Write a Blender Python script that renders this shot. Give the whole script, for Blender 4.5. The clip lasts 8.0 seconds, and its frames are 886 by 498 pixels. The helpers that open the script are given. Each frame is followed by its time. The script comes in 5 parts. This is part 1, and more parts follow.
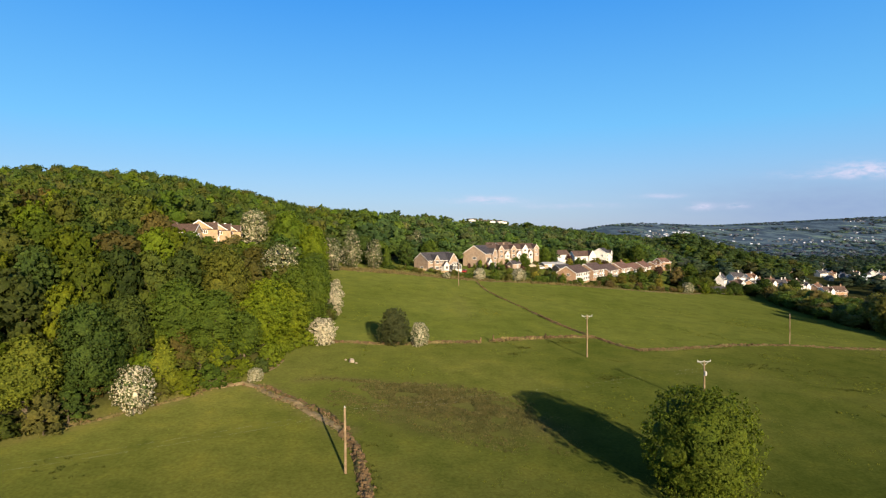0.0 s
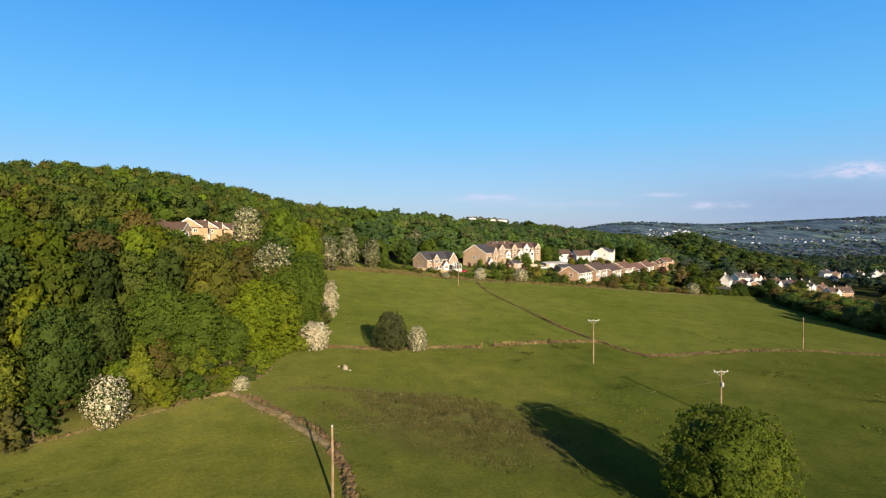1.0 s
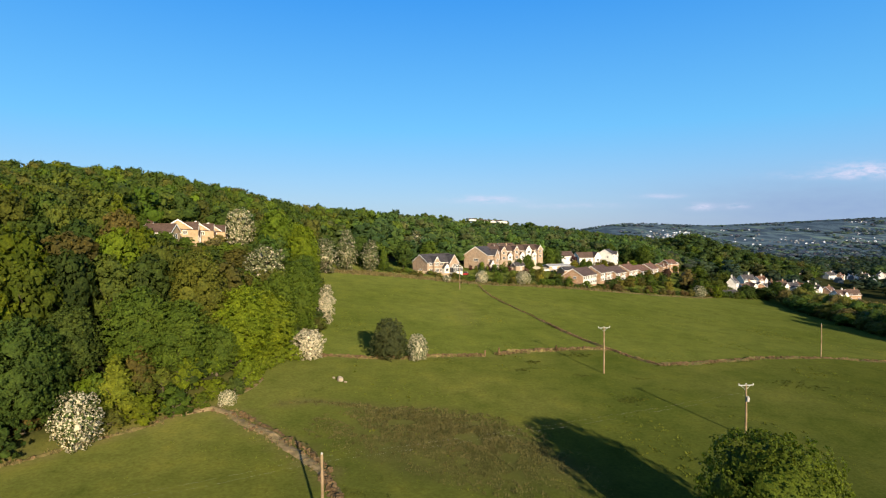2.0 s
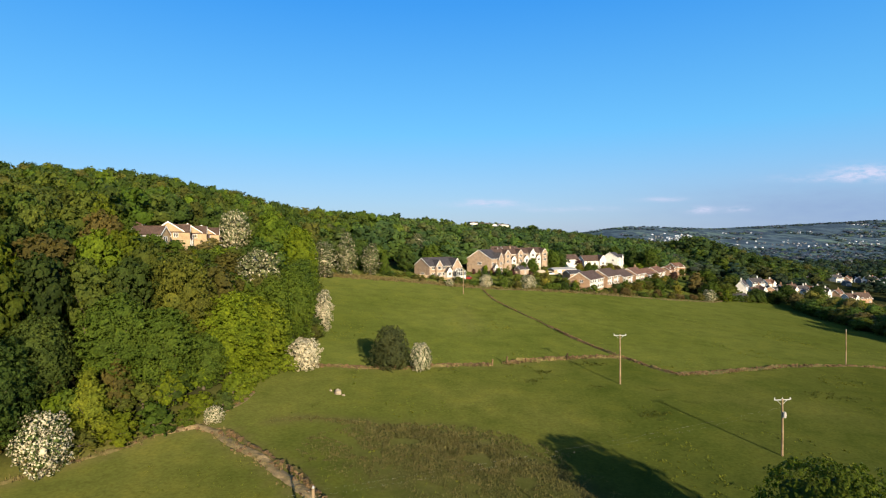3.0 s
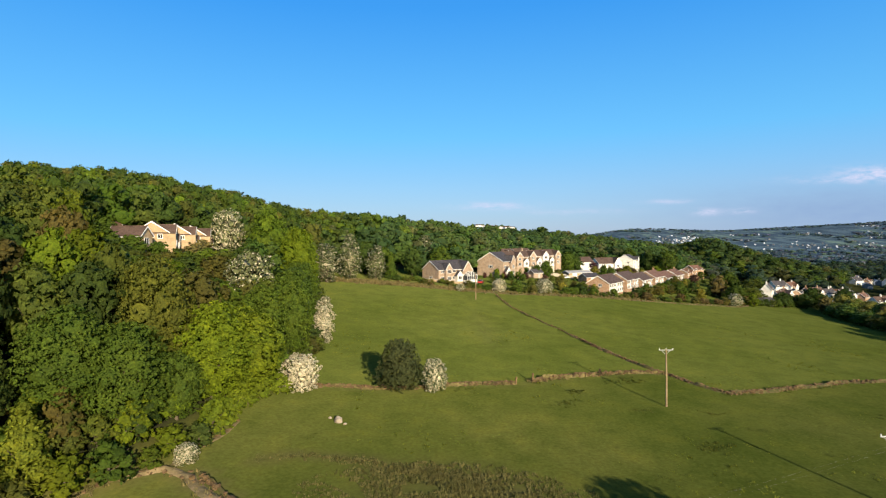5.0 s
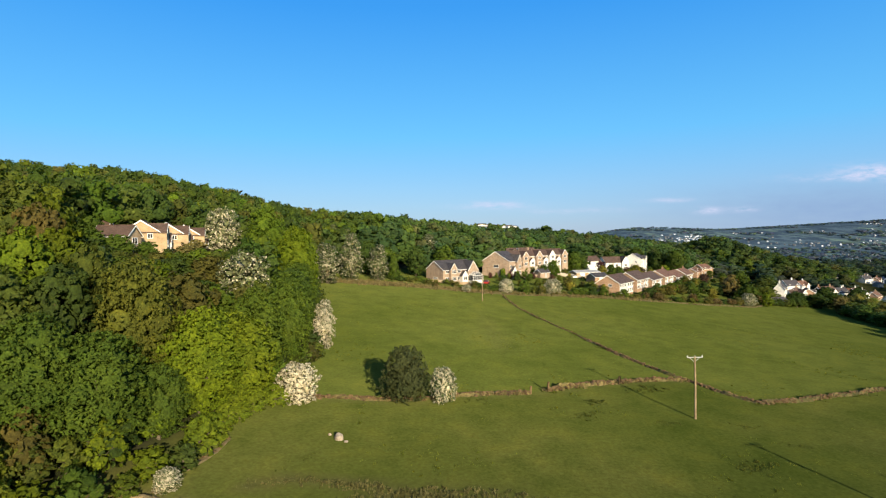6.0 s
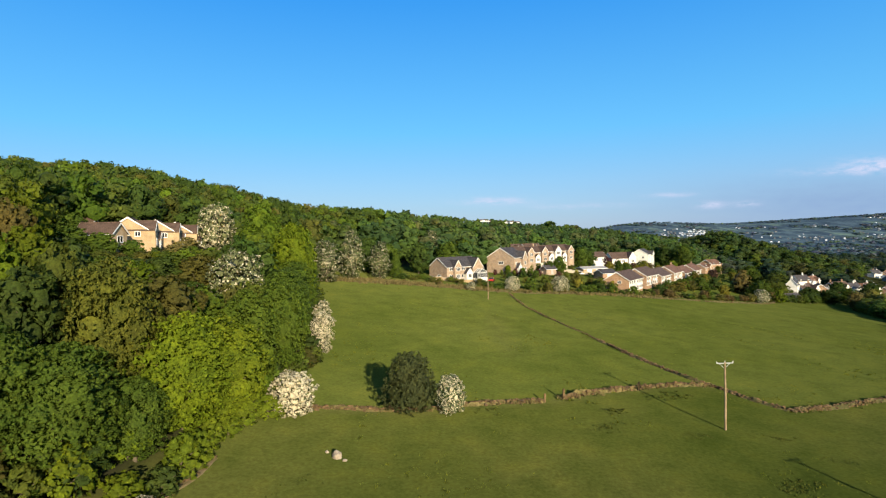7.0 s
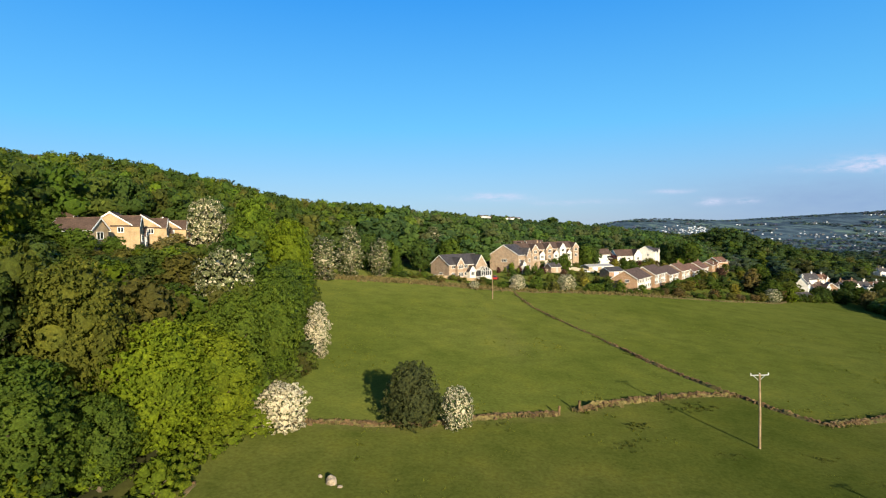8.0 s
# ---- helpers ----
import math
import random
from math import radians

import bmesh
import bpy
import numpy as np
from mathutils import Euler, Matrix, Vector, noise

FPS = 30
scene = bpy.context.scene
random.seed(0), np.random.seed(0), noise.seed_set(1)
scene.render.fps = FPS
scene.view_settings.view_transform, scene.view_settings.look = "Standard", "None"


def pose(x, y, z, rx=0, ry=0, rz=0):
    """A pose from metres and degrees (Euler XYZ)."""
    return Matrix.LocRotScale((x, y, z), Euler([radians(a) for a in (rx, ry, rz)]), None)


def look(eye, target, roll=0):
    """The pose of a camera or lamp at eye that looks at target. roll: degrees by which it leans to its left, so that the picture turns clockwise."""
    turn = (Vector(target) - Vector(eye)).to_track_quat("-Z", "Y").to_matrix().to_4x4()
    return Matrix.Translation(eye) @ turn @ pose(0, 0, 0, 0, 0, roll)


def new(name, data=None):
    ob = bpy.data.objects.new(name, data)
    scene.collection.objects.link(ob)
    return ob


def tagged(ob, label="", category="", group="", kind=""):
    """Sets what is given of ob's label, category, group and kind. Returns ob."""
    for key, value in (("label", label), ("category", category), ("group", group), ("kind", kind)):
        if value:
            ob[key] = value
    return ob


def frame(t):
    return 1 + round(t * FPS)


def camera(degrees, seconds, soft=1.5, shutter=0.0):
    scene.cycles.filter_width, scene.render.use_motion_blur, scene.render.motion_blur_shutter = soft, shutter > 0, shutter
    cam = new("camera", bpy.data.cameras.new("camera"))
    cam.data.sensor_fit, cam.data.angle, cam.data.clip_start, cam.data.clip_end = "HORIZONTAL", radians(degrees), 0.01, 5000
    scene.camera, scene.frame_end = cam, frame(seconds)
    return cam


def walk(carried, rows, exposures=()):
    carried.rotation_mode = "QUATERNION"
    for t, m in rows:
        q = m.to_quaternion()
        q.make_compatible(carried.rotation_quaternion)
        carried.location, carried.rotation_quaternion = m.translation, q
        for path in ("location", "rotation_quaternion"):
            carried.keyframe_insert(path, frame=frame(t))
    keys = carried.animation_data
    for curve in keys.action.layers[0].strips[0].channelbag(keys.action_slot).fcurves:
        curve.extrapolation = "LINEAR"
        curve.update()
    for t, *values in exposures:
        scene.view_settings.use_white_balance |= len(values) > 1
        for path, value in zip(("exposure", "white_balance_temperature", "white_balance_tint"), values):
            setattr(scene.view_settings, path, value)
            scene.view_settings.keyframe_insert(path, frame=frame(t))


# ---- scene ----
cam = camera(76.0, 8.0, soft=1.2)
PATH = [
    (0, (0.16, 0.625, 29.6), (0.112, 2.623, 29.552), -0.4),
    (0.5, (0.245, 3.495, 29.752), (0.196, 5.494, 29.7), -0.2),
    (1, (0.18, 6.628, 29.935), (0.132, 8.627, 29.88), -0.2),
    (1.5, (-0.015, 9.72, 30.111), (-0.062, 11.719, 30.057), -0.2),
    (3, (-1.163, 19.638, 29.677), (-1.213, 21.637, 29.641), -0.4),
    (3.5, (-1.66, 22.967, 29.482), (-1.715, 24.966, 29.451), -0.4),
    (4, (-2.208, 26.452, 29.376), (-2.27, 28.451, 29.348), -0.4),
    (4.5, (-2.774, 29.788, 29.284), (-2.838, 31.787, 29.259), -0.5),
    (6, (-4.679, 39.975, 29.122), (-4.751, 41.973, 29.095), -0.8),
    (6.5, (-5.136, 43.183, 29.116), (-5.21, 45.181, 29.086), -1.0),
    (7, (-5.582, 46.478, 29.246), (-5.66, 48.476, 29.205), -1.1),
    (7.5, (-6.074, 49.766, 29.406), (-6.154, 51.764, 29.358), -0.9),
    (8, (-6.654, 53.313, 29.533), (-6.731, 55.311, 29.477), -0.9),
]
walk(cam, [(t, look(eye, target, roll)) for t, eye, target, roll in PATH], [(0, 1.0, 6750, 12), (1.5, 1.0, 6650, 10), (4, 1.0, 6500, 8), (8, 1.0, 6400, 5)])

# ---- light: low evening sun behind the camera, clear sky ----
SUN_EL, SUN_X, SUN_Y = 15.2, 0.375, -0.927
SUN_STRENGTH, SKY_STRENGTH = 4.3, 0.076


def build_light():
    data = bpy.data.lights.new("sun", "SUN")
    data.energy, data.angle, data.color = SUN_STRENGTH, radians(0.55), (1.0, 0.84, 0.60)
    sun = new("sun", data)
    k = math.tan(radians(SUN_EL))
    sun.matrix_world = look((SUN_X * 500, SUN_Y * 500, k * 500), (0, 0, 0))
    world = bpy.data.worlds.new("evening_sky")
    scene.world = world
    world.use_nodes = True
    nt = world.node_tree
    nt.nodes.clear()
    n, l = nt.nodes.new, nt.links.new
    sky = n("ShaderNodeTexSky")
    sky.sky_type, sky.sun_disc = "NISHITA", False
    sky.sun_elevation = radians(SUN_EL)
    sky.sun_rotation = math.atan2(SUN_X, SUN_Y)
    sky.altitude, sky.air_density, sky.dust_density, sky.ozone_density = 150, 1.0, 0.4, 1.6
    hue = n("ShaderNodeHueSaturation")
    hue.inputs["Saturation"].default_value, hue.inputs["Value"].default_value = 1.4, 1.3
    l(sky.outputs[0], hue.inputs["Color"])
    # small evening clouds low over the valley: middle (tangent of bearing, height), half widths
    geo = n("ShaderNodeTexCoord")
    sep = n("ShaderNodeSeparateXYZ")
    l(geo.outputs["Generated"], sep.inputs[0])

    def calc(op, *args):
        x = n("ShaderNodeMath")
        x.operation = op
        for k, a in enumerate(args):
            if isinstance(a, (int, float)):
                x.inputs[k].default_value = a
            else:
                l(a, x.inputs[k])
        return x.outputs[0]

    ahead = calc("MAXIMUM", sep.outputs["Y"], 0.02)
    bearing, rise = calc("DIVIDE", sep.outputs["X"], ahead), calc("DIVIDE", sep.outputs["Z"], ahead)
    mapn = n("ShaderNodeCombineXYZ")
    l(bearing, mapn.inputs[0])
    l(calc("MULTIPLY", rise, 3.2), mapn.inputs[1])
    cl = n("ShaderNodeTexNoise")
    cl.inputs["Scale"].default_value, cl.inputs["Detail"].default_value, cl.inputs["Roughness"].default_value = 26, 6, 0.62
    l(mapn.outputs[0], cl.inputs["Vector"])
    total = None
    for u0, v0, su, sv, k in ((0.055, 0.062, 0.055, 0.006, 1.0), (0.71, 0.110, 0.060, 0.012, 1.25), (0.66, 0.100, 0.10, 0.006, 0.6), (0.36, 0.066, 0.040, 0.004, 0.6), (0.425, 0.047, 0.022, 0.006, 1.0), (0.485, 0.048, 0.022, 0.005, 0.9), (0.2, 0.05, 0.09, 0.005, 0.4)):
        du = calc("POWER", calc("DIVIDE", calc("SUBTRACT", bearing, u0), su), 2.0)
        dv = calc("POWER", calc("DIVIDE", calc("SUBTRACT", rise, v0), sv), 2.0)
        one = calc("MULTIPLY", calc("EXPONENT", calc("MULTIPLY", calc("ADD", du, dv), -1.0)), k)
        total = one if total is None else calc("ADD", total, one)
    mul = n("ShaderNodeMath")
    mul.operation, mul.use_clamp = "MULTIPLY", True
    l(total, mul.inputs[0])
    l(calc("MAXIMUM", calc("MULTIPLY", calc("SUBTRACT", cl.outputs[0], 0.36), 3.2), 0.0), mul.inputs[1])
    # clear deep blue above, pale and hazy low down
    haze = n("ShaderNodeValToRGB")
    e = haze.color_ramp.elements
    e[0].position, e[0].color = 0.0, (2.0, 2.9, 4.7, 1)
    e[1].position, e[1].color = 1.0, (0.8, 1.6, 3.3, 1)
    for p, c in ((0.06, (1.9, 3.3, 5.5, 1)), (0.18, (0.92, 3.42, 6.5, 1)), (0.38, (0.31, 2.2, 6.1, 1)), (0.5, (0.25, 1.8, 5.4, 1)), (0.72, (0.75, 1.6, 3.5, 1))):
        haze.color_ramp.elements.new(p).color = c
    l(sep.outputs["Z"], haze.inputs[0])
    clear = n("ShaderNodeMix")
    clear.data_type = "RGBA"
    side = n("ShaderNodeMapRange")
    side.inputs["From Min"].default_value, side.inputs["From Max"].default_value, side.inputs["To Max"].default_value = -0.45, 0.05, 0.85
    l(sep.outputs["Y"], side.inputs["Value"])
    l(side.outputs[0], clear.inputs["Factor"])
    l(hue.outputs[0], clear.inputs["A"])
    l(haze.outputs[0], clear.inputs["B"])
    # a broad mauve-grey evening haze over the valley
    du = calc("POWER", calc("DIVIDE", calc("SUBTRACT", bearing, 0.68), 0.32), 2.0)
    dv = calc("POWER", calc("DIVIDE", calc("SUBTRACT", rise, 0.045), 0.052), 2.0)
    bank = calc("MULTIPLY", calc("EXPONENT", calc("MULTIPLY", calc("ADD", du, dv), -1.0)), calc("ADD", calc("MULTIPLY", cl.outputs[0], 0.5), 0.5))
    mauve = n("ShaderNodeMix")
    mauve.data_type = "RGBA"
    l(bank, mauve.inputs["Factor"])
    l(clear.outputs["Result"], mauve.inputs["A"])
    mauve.inputs["B"].default_value = (1.9, 2.75, 4.5, 1)
    mix = n("ShaderNodeMix")
    mix.data_type = "RGBA"
    l(mul.outputs[0], mix.inputs["Factor"])
    l(mauve.outputs["Result"], mix.inputs["A"])
    mix.inputs["B"].default_value = (4.7, 4.8, 6.3, 1)
    bg = n("ShaderNodeBackground")
    bg.inputs["Strength"].default_value = SKY_STRENGTH
    l(mix.outputs["Result"], bg.inputs[0])
    out = n("ShaderNodeOutputWorld")
    l(bg.outputs[0], out.inputs[0])


build_light()


# ---- materials ----
class Mat:
    """A small wrapper to wire node materials."""

    def __init__(self, name, rough=0.9, spec=0.2):
        self.m = bpy.data.materials.new(name)
        self.m.use_nodes = True
        self.t = self.m.node_tree
        self.b = self.t.nodes["Principled BSDF"]
        self.b.inputs["Roughness"].default_value = rough
        self.b.inputs["Specular IOR Level"].default_value = spec

    def n(self, kind):
        return self.t.nodes.new("ShaderNode" + kind)

    def l(self, a, b):
        self.t.links.new(a, b)

    def pos(self):
        return self.n("NewGeometry").outputs["Position"]

    def noise(self, scale, detail=4, rough=0.6, vec=None):
        x = self.n("TexNoise")
        x.inputs["Scale"].default_value, x.inputs["Detail"].default_value, x.inputs["Roughness"].default_value = scale, detail, rough
        self.l(vec if vec else self.pos(), x.inputs["Vector"])
        return x.outputs[0]

    def ramp(self, fac, *stops):
        x = self.n("ValToRGB")
        e = x.color_ramp.elements
        while len(e) < len(stops):
            e.new(0.5)
        for k, (p, c) in zip(e, stops):
            k.position, k.color = p, (*c, 1) if len(c) == 3 else c
        self.l(fac, x.inputs[0])
        return x.outputs[0]

    def mix(self, fac, a, b, blend="MIX"):
        x = self.n("Mix")
        x.data_type, x.blend_type = "RGBA", blend
        for key, v in (("Factor", fac), ("A", a), ("B", b)):
            sock = [i for i in x.inputs if i.name == key and i.enabled][0]
            if isinstance(v, (int, float)):
                sock.default_value = v
            elif isinstance(v, tuple):
                sock.default_value = (*v, 1)
            else:
                self.l(v, sock)
        return [o for o in x.outputs if o.enabled][0]

    def color(self, v):
        if isinstance(v, tuple):
            self.b.inputs["Base Color"].default_value = (*v, 1)
        else:
            self.l(v, self.b.inputs["Base Color"])
        return self

    def bump(self, height, strength=0.4, dist=0.05):
        x = self.n("Bump")
        x.inputs["Strength"].default_value, x.inputs["Distance"].default_value = strength, dist
        self.l(height, x.inputs["Height"])
        self.l(x.outputs[0], self.b.inputs["Normal"])
        return self


def g(v):
    return (v, v, v)


def leaf_material(name, attribute=False):
    """Foliage tinted by the object's own colour (or the tree's stored tint), varied from spray to spray."""
    k = Mat(name, 0.65, 0.12)
    k.b.inputs["Diffuse Roughness"].default_value = 0.8
    if attribute:
        a = k.n("Attribute")
        a.attribute_name = "tint"
        tint = a.outputs["Color"]
    else:
        tint = k.n("ObjectInfo").outputs["Color"]
    isl = k.n("NewGeometry").outputs["Random Per Island"]
    var = k.ramp(isl, (0.0, g(1.05)), (0.5, g(1.36)), (1.0, (1.8, 1.74, 1.6)))
    big = k.ramp(k.noise(0.35, 3), (0.3, (0.73, 0.82, 0.9)), (0.7, (1.15, 1.12, 1.1)))
    fine = k.ramp(k.noise(3.2, 3, 0.6), (0.34, g(0.66)), (0.66, g(1.32)))
    c = k.mix(1.0, k.mix(1.0, k.mix(1.0, tint, var, "MULTIPLY"), big, "MULTIPLY"), fine, "MULTIPLY")
    k.color(c)
    k.bump(k.noise(2.6, 5, 0.7), 0.6, 0.35)
    tr = k.n("BsdfTranslucent")
    k.l(k.mix(1.0, c, (1.3, 1.3, 0.6), "MULTIPLY"), tr.inputs[0])
    ms = k.n("MixShader")
    ms.inputs[0].default_value = 0.4
    k.l(k.b.outputs[0], ms.inputs[1])
    k.l(tr.outputs[0], ms.inputs[2])
    k.l(ms.outputs[0], k.t.nodes["Material Output"].inputs[0])
    return k.m


def blossom_material():
    """Hawthorn in flower: cream blossom sprays with green leaf sprays between."""
    k = Mat("blossom", 0.7, 0.2)
    isl = k.n("NewGeometry").outputs["Random Per Island"]
    tint = k.n("ObjectInfo").outputs["Color"]
    flower = k.ramp(k.noise(2.2, 3), (0.3, (0.36, 0.31, 0.20)), (0.7, (0.58, 0.52, 0.37)))
    gap = k.n("ObjectInfo").outputs["Alpha"]
    less = k.n("Math")
    less.operation = "GREATER_THAN"
    k.l(isl, less.inputs[0])
    k.l(gap, less.inputs[1])
    k.color(k.mix(less.outputs[0], k.mix(1.0, tint, k.ramp(k.noise(1.0), (0.3, g(0.7)), (0.7, g(1.3))), "MULTIPLY"), flower))
    return k.m


LEAF = leaf_material("leaf")
WOOD_LEAF = leaf_material("wood_leaf", True)
BLOSSOM = blossom_material()


def bark_material():
    k = Mat("bark", 0.95, 0.1)
    k.color(k.ramp(k.noise(6, 6), (0.3, (0.05, 0.038, 0.025)), (0.7, (0.16, 0.13, 0.09))))
    return k.bump(k.noise(14, 5), 0.6, 0.03).m


BARK = bark_material()


def mottled(name, dark, light, scale=1.5, rough=0.9, spec=0.15, fine=18, bump=0.3):
    """A surface between two tones with coarse blotches and fine grain."""
    k = Mat(name, rough, spec)
    a = k.ramp(k.noise(scale, 5), (0.3, dark), (0.7, light))
    b = k.ramp(k.noise(fine, 4), (0.3, g(0.78)), (0.7, g(1.15)))
    k.color(k.mix(1.0, a, b, "MULTIPLY"))
    if bump:
        k.bump(k.noise(fine, 5), bump, 0.03)
    return k.m


def brick_material(name, a, b, mortar):
    k = Mat(name, 0.9, 0.15)
    tc = k.n("TexCoord").outputs["Object"]
    sep = k.n("SeparateXYZ")
    k.l(tc, sep.inputs[0])
    add = k.n("Math")
    k.l(sep.outputs[0], add.inputs[0])
    k.l(sep.outputs[1], add.inputs[1])
    com = k.n("CombineXYZ")
    k.l(add.outputs[0], com.inputs[0])
    k.l(sep.outputs[2], com.inputs[1])
    br = k.n("TexBrick")
    br.inputs["Scale"].default_value = 1.0
    br.inputs["Brick Width"].default_value, br.inputs["Row Height"].default_value = 0.45, 0.15
    br.inputs["Mortar Size"].default_value = 0.02
    for key, v in (("Color1", a), ("Color2", b), ("Mortar", mortar)):
        br.inputs[key].default_value = (*v, 1)
    k.l(com.outputs[0], br.inputs["Vector"])
    k.color(k.mix(1.0, br.outputs[0], k.ramp(k.noise(0.8, 5), (0.3, g(0.75)), (0.7, g(1.15))), "MULTIPLY"))
    return k.bump(br.outputs[1], 0.3, -0.01).m


BRICK = brick_material("buff_brick", (0.38, 0.265, 0.18), (0.28, 0.19, 0.125), (0.34, 0.28, 0.22))
YELLOW_BRICK = brick_material("yellow_brick", (0.42, 0.285, 0.15), (0.35, 0.235, 0.125), (0.42, 0.34, 0.24))
BROWN_BRICK = brick_material("brown_brick", (0.34, 0.20, 0.11), (0.27, 0.15, 0.085), (0.40, 0.30, 0.22))
RENDERED = mottled("white_render", (0.56, 0.52, 0.47), (0.72, 0.69, 0.64), 0.6, 0.85)
PAINT = mottled("white_paint", (0.74, 0.72, 0.68), (0.82, 0.80, 0.77), 2.0, 0.5, 0.4, bump=0)


def tile_material(name, dark, light):
    k = Mat(name, 0.75, 0.25)
    tc = k.n("TexCoord").outputs["Object"]
    br = k.n("TexBrick")
    br.inputs["Scale"].default_value = 1.0
    br.inputs["Brick Width"].default_value, br.inputs["Row Height"].default_value, br.inputs["Mortar Size"].default_value = 0.33, 0.27, 0.02
    br.inputs["Color1"].default_value, br.inputs["Color2"].default_value = (*dark, 1), (*light, 1)
    br.inputs["Mortar"].default_value = (*[v * 0.5 for v in dark], 1)
    k.l(tc, br.inputs["Vector"])
    k.color(k.mix(1.0, br.outputs[0], k.ramp(k.noise(0.7, 5), (0.3, g(0.7)), (0.7, g(1.2))), "MULTIPLY"))
    return k.bump(br.outputs[1], 0.4, -0.02).m


SLATE = tile_material("slate_roof", (0.055, 0.05, 0.055), (0.085, 0.075, 0.075))
BROWN_TILE = tile_material("brown_roof_tile", (0.088, 0.056, 0.042), (0.125, 0.080, 0.060))
RED_TILE = tile_material("red_roof_tile", (0.15, 0.078, 0.048), (0.20, 0.108, 0.07))
TRIM = mottled("grey_trim", (0.30, 0.28, 0.26), (0.42, 0.40, 0.37), 3.0, 0.6, 0.3)


def glass_material():
    k = Mat("window_glass", 0.06, 0.6)
    k.color(k.ramp(k.noise(0.9, 2), (0.35, (0.012, 0.015, 0.02)), (0.7, (0.05, 0.055, 0.065))))
    return k.m


GLASS = glass_material()
POLE_WOOD = mottled("weathered_pole", (0.16, 0.11, 0.06), (0.33, 0.235, 0.145), 1.2, 0.9, 0.1)
METAL = mottled("galvanised_steel", (0.34, 0.34, 0.34), (0.48, 0.48, 0.46), 3.0, 0.5, 0.5, bump=0)
STONE = mottled("field_stone", (0.06, 0.04, 0.020), (0.19, 0.122, 0.062), 1.1, 0.95, 0.1, 9, 0.6)
PALE_STONE = mottled("pale_boulder", (0.18, 0.14, 0.095), (0.40, 0.33, 0.25), 1.5, 0.9, 0.15, 9, 0.6)
BANK = mottled("dry_bank", (0.055, 0.06, 0.02), (0.14, 0.11, 0.05), 0.9, 0.98, 0.05, 6, 0.6)
DRY_GRASS = mottled("dry_grass", (0.085, 0.078, 0.025), (0.21, 0.16, 0.07), 1.3, 0.98, 0.05, 6, 0.4)
RUSH = mottled("rush", (0.070, 0.069, 0.020), (0.135, 0.117, 0.040), 0.5, 0.95, 0.1, 5, 0)
NETTLE = mottled("nettle", (0.05, 0.062, 0.010), (0.09, 0.095, 0.018), 0.5, 0.95, 0.05, 5, 0)
TUSSOCK = mottled("tussock", (0.07, 0.09, 0.010), (0.14, 0.145, 0.018), 0.15, 0.95, 0.1, 5, 0)
BARE_EARTH = mottled("bare_earth", (0.12, 0.10, 0.045), (0.29, 0.205, 0.11), 0.9, 0.98, 0.05, 7, 0.4)
CREAM = mottled("cream_render", (0.44, 0.36, 0.27), (0.58, 0.49, 0.38), 0.6, 0.85)


def ground_material():
    """Grazed pasture, with leaf litter under the wood where the sheet's cover value says so."""
    k = Mat("pasture", 1.0, 0.0)
    k.b.inputs["Diffuse Roughness"].default_value = 1.0
    p = k.pos()
    big = k.ramp(k.noise(0.028, 5, 0.6), (0.30, (0.098, 0.115, 0.017)), (0.5, (0.131, 0.142, 0.023)), (0.70, (0.176, 0.171, 0.033)))
    mid = k.ramp(k.noise(0.22, 6, 0.65), (0.30, (0.76, 0.81, 0.78)), (0.5, g(1.0)), (0.72, (1.26, 1.16, 1.05)))
    fine = k.ramp(k.noise(2.4, 6, 0.7), (0.30, g(0.74)), (0.70, g(1.24)))
    c = k.mix(1.0, k.mix(1.0, big, mid, "MULTIPLY"), fine, "MULTIPLY")
    spots = k.ramp(k.noise(0.55, 3, 0.5), (0.64, g(0)), (0.76, g(0.22)))
    c = k.mix(spots, c, (0.05, 0.058, 0.016))
    dry = k.n("Attribute")
    dry.attribute_name = "dry"
    df = k.mix(1.0, dry.outputs["Color"], k.ramp(k.noise(0.6, 5, 0.7), (0.35, g(0.25)), (0.65, g(1))), "MULTIPLY")
    c = k.mix(df, c, (0.19, 0.145, 0.05))
    soil = k.n("Attribute")
    soil.attribute_name = "soil"
    c = k.mix(soil.outputs["Color"], c, k.ramp(k.noise(0.8, 5, 0.7), (0.3, (0.085, 0.082, 0.022)), (0.7, (0.17, 0.135, 0.045))))
    fresh = k.n("Attribute")
    fresh.attribute_name = "fresh"
    c = k.mix(fresh.outputs["Color"], c, k.mix(1.0, k.mix(1.0, k.ramp(k.noise(0.03, 4), (0.35, (0.120, 0.146, 0.021)), (0.65, (0.168, 0.187, 0.032))), mid, "MULTIPLY"), fine, "MULTIPLY"))
    # weaker sunlight return on the lower right pasture, painted as darker grass
    dimmed = k.n("Attribute")
    dimmed.attribute_name = "dimmed"
    c = k.mix(dimmed.outputs["Color"], c, k.mix(1.0, c, (0.82, 0.88, 0.84), "MULTIPLY"))
    hay = k.n("Attribute")
    hay.attribute_name = "hay"
    c = k.mix(hay.outputs["Color"], c, k.mix(1.0, k.mix(1.0, k.ramp(k.noise(0.05, 4), (0.35, (0.150, 0.160, 0.023)), (0.65, (0.232, 0.216, 0.034))), mid, "MULTIPLY"), fine, "MULTIPLY"))
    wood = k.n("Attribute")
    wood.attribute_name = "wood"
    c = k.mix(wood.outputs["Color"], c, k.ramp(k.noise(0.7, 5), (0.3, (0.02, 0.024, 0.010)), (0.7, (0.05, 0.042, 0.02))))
    k.color(k.mix(1.0, c, (0.41, 0.44, 0.58), "MULTIPLY"))
    return k.bump(k.noise(1.4, 7, 0.7), 0.4, 0.12).m


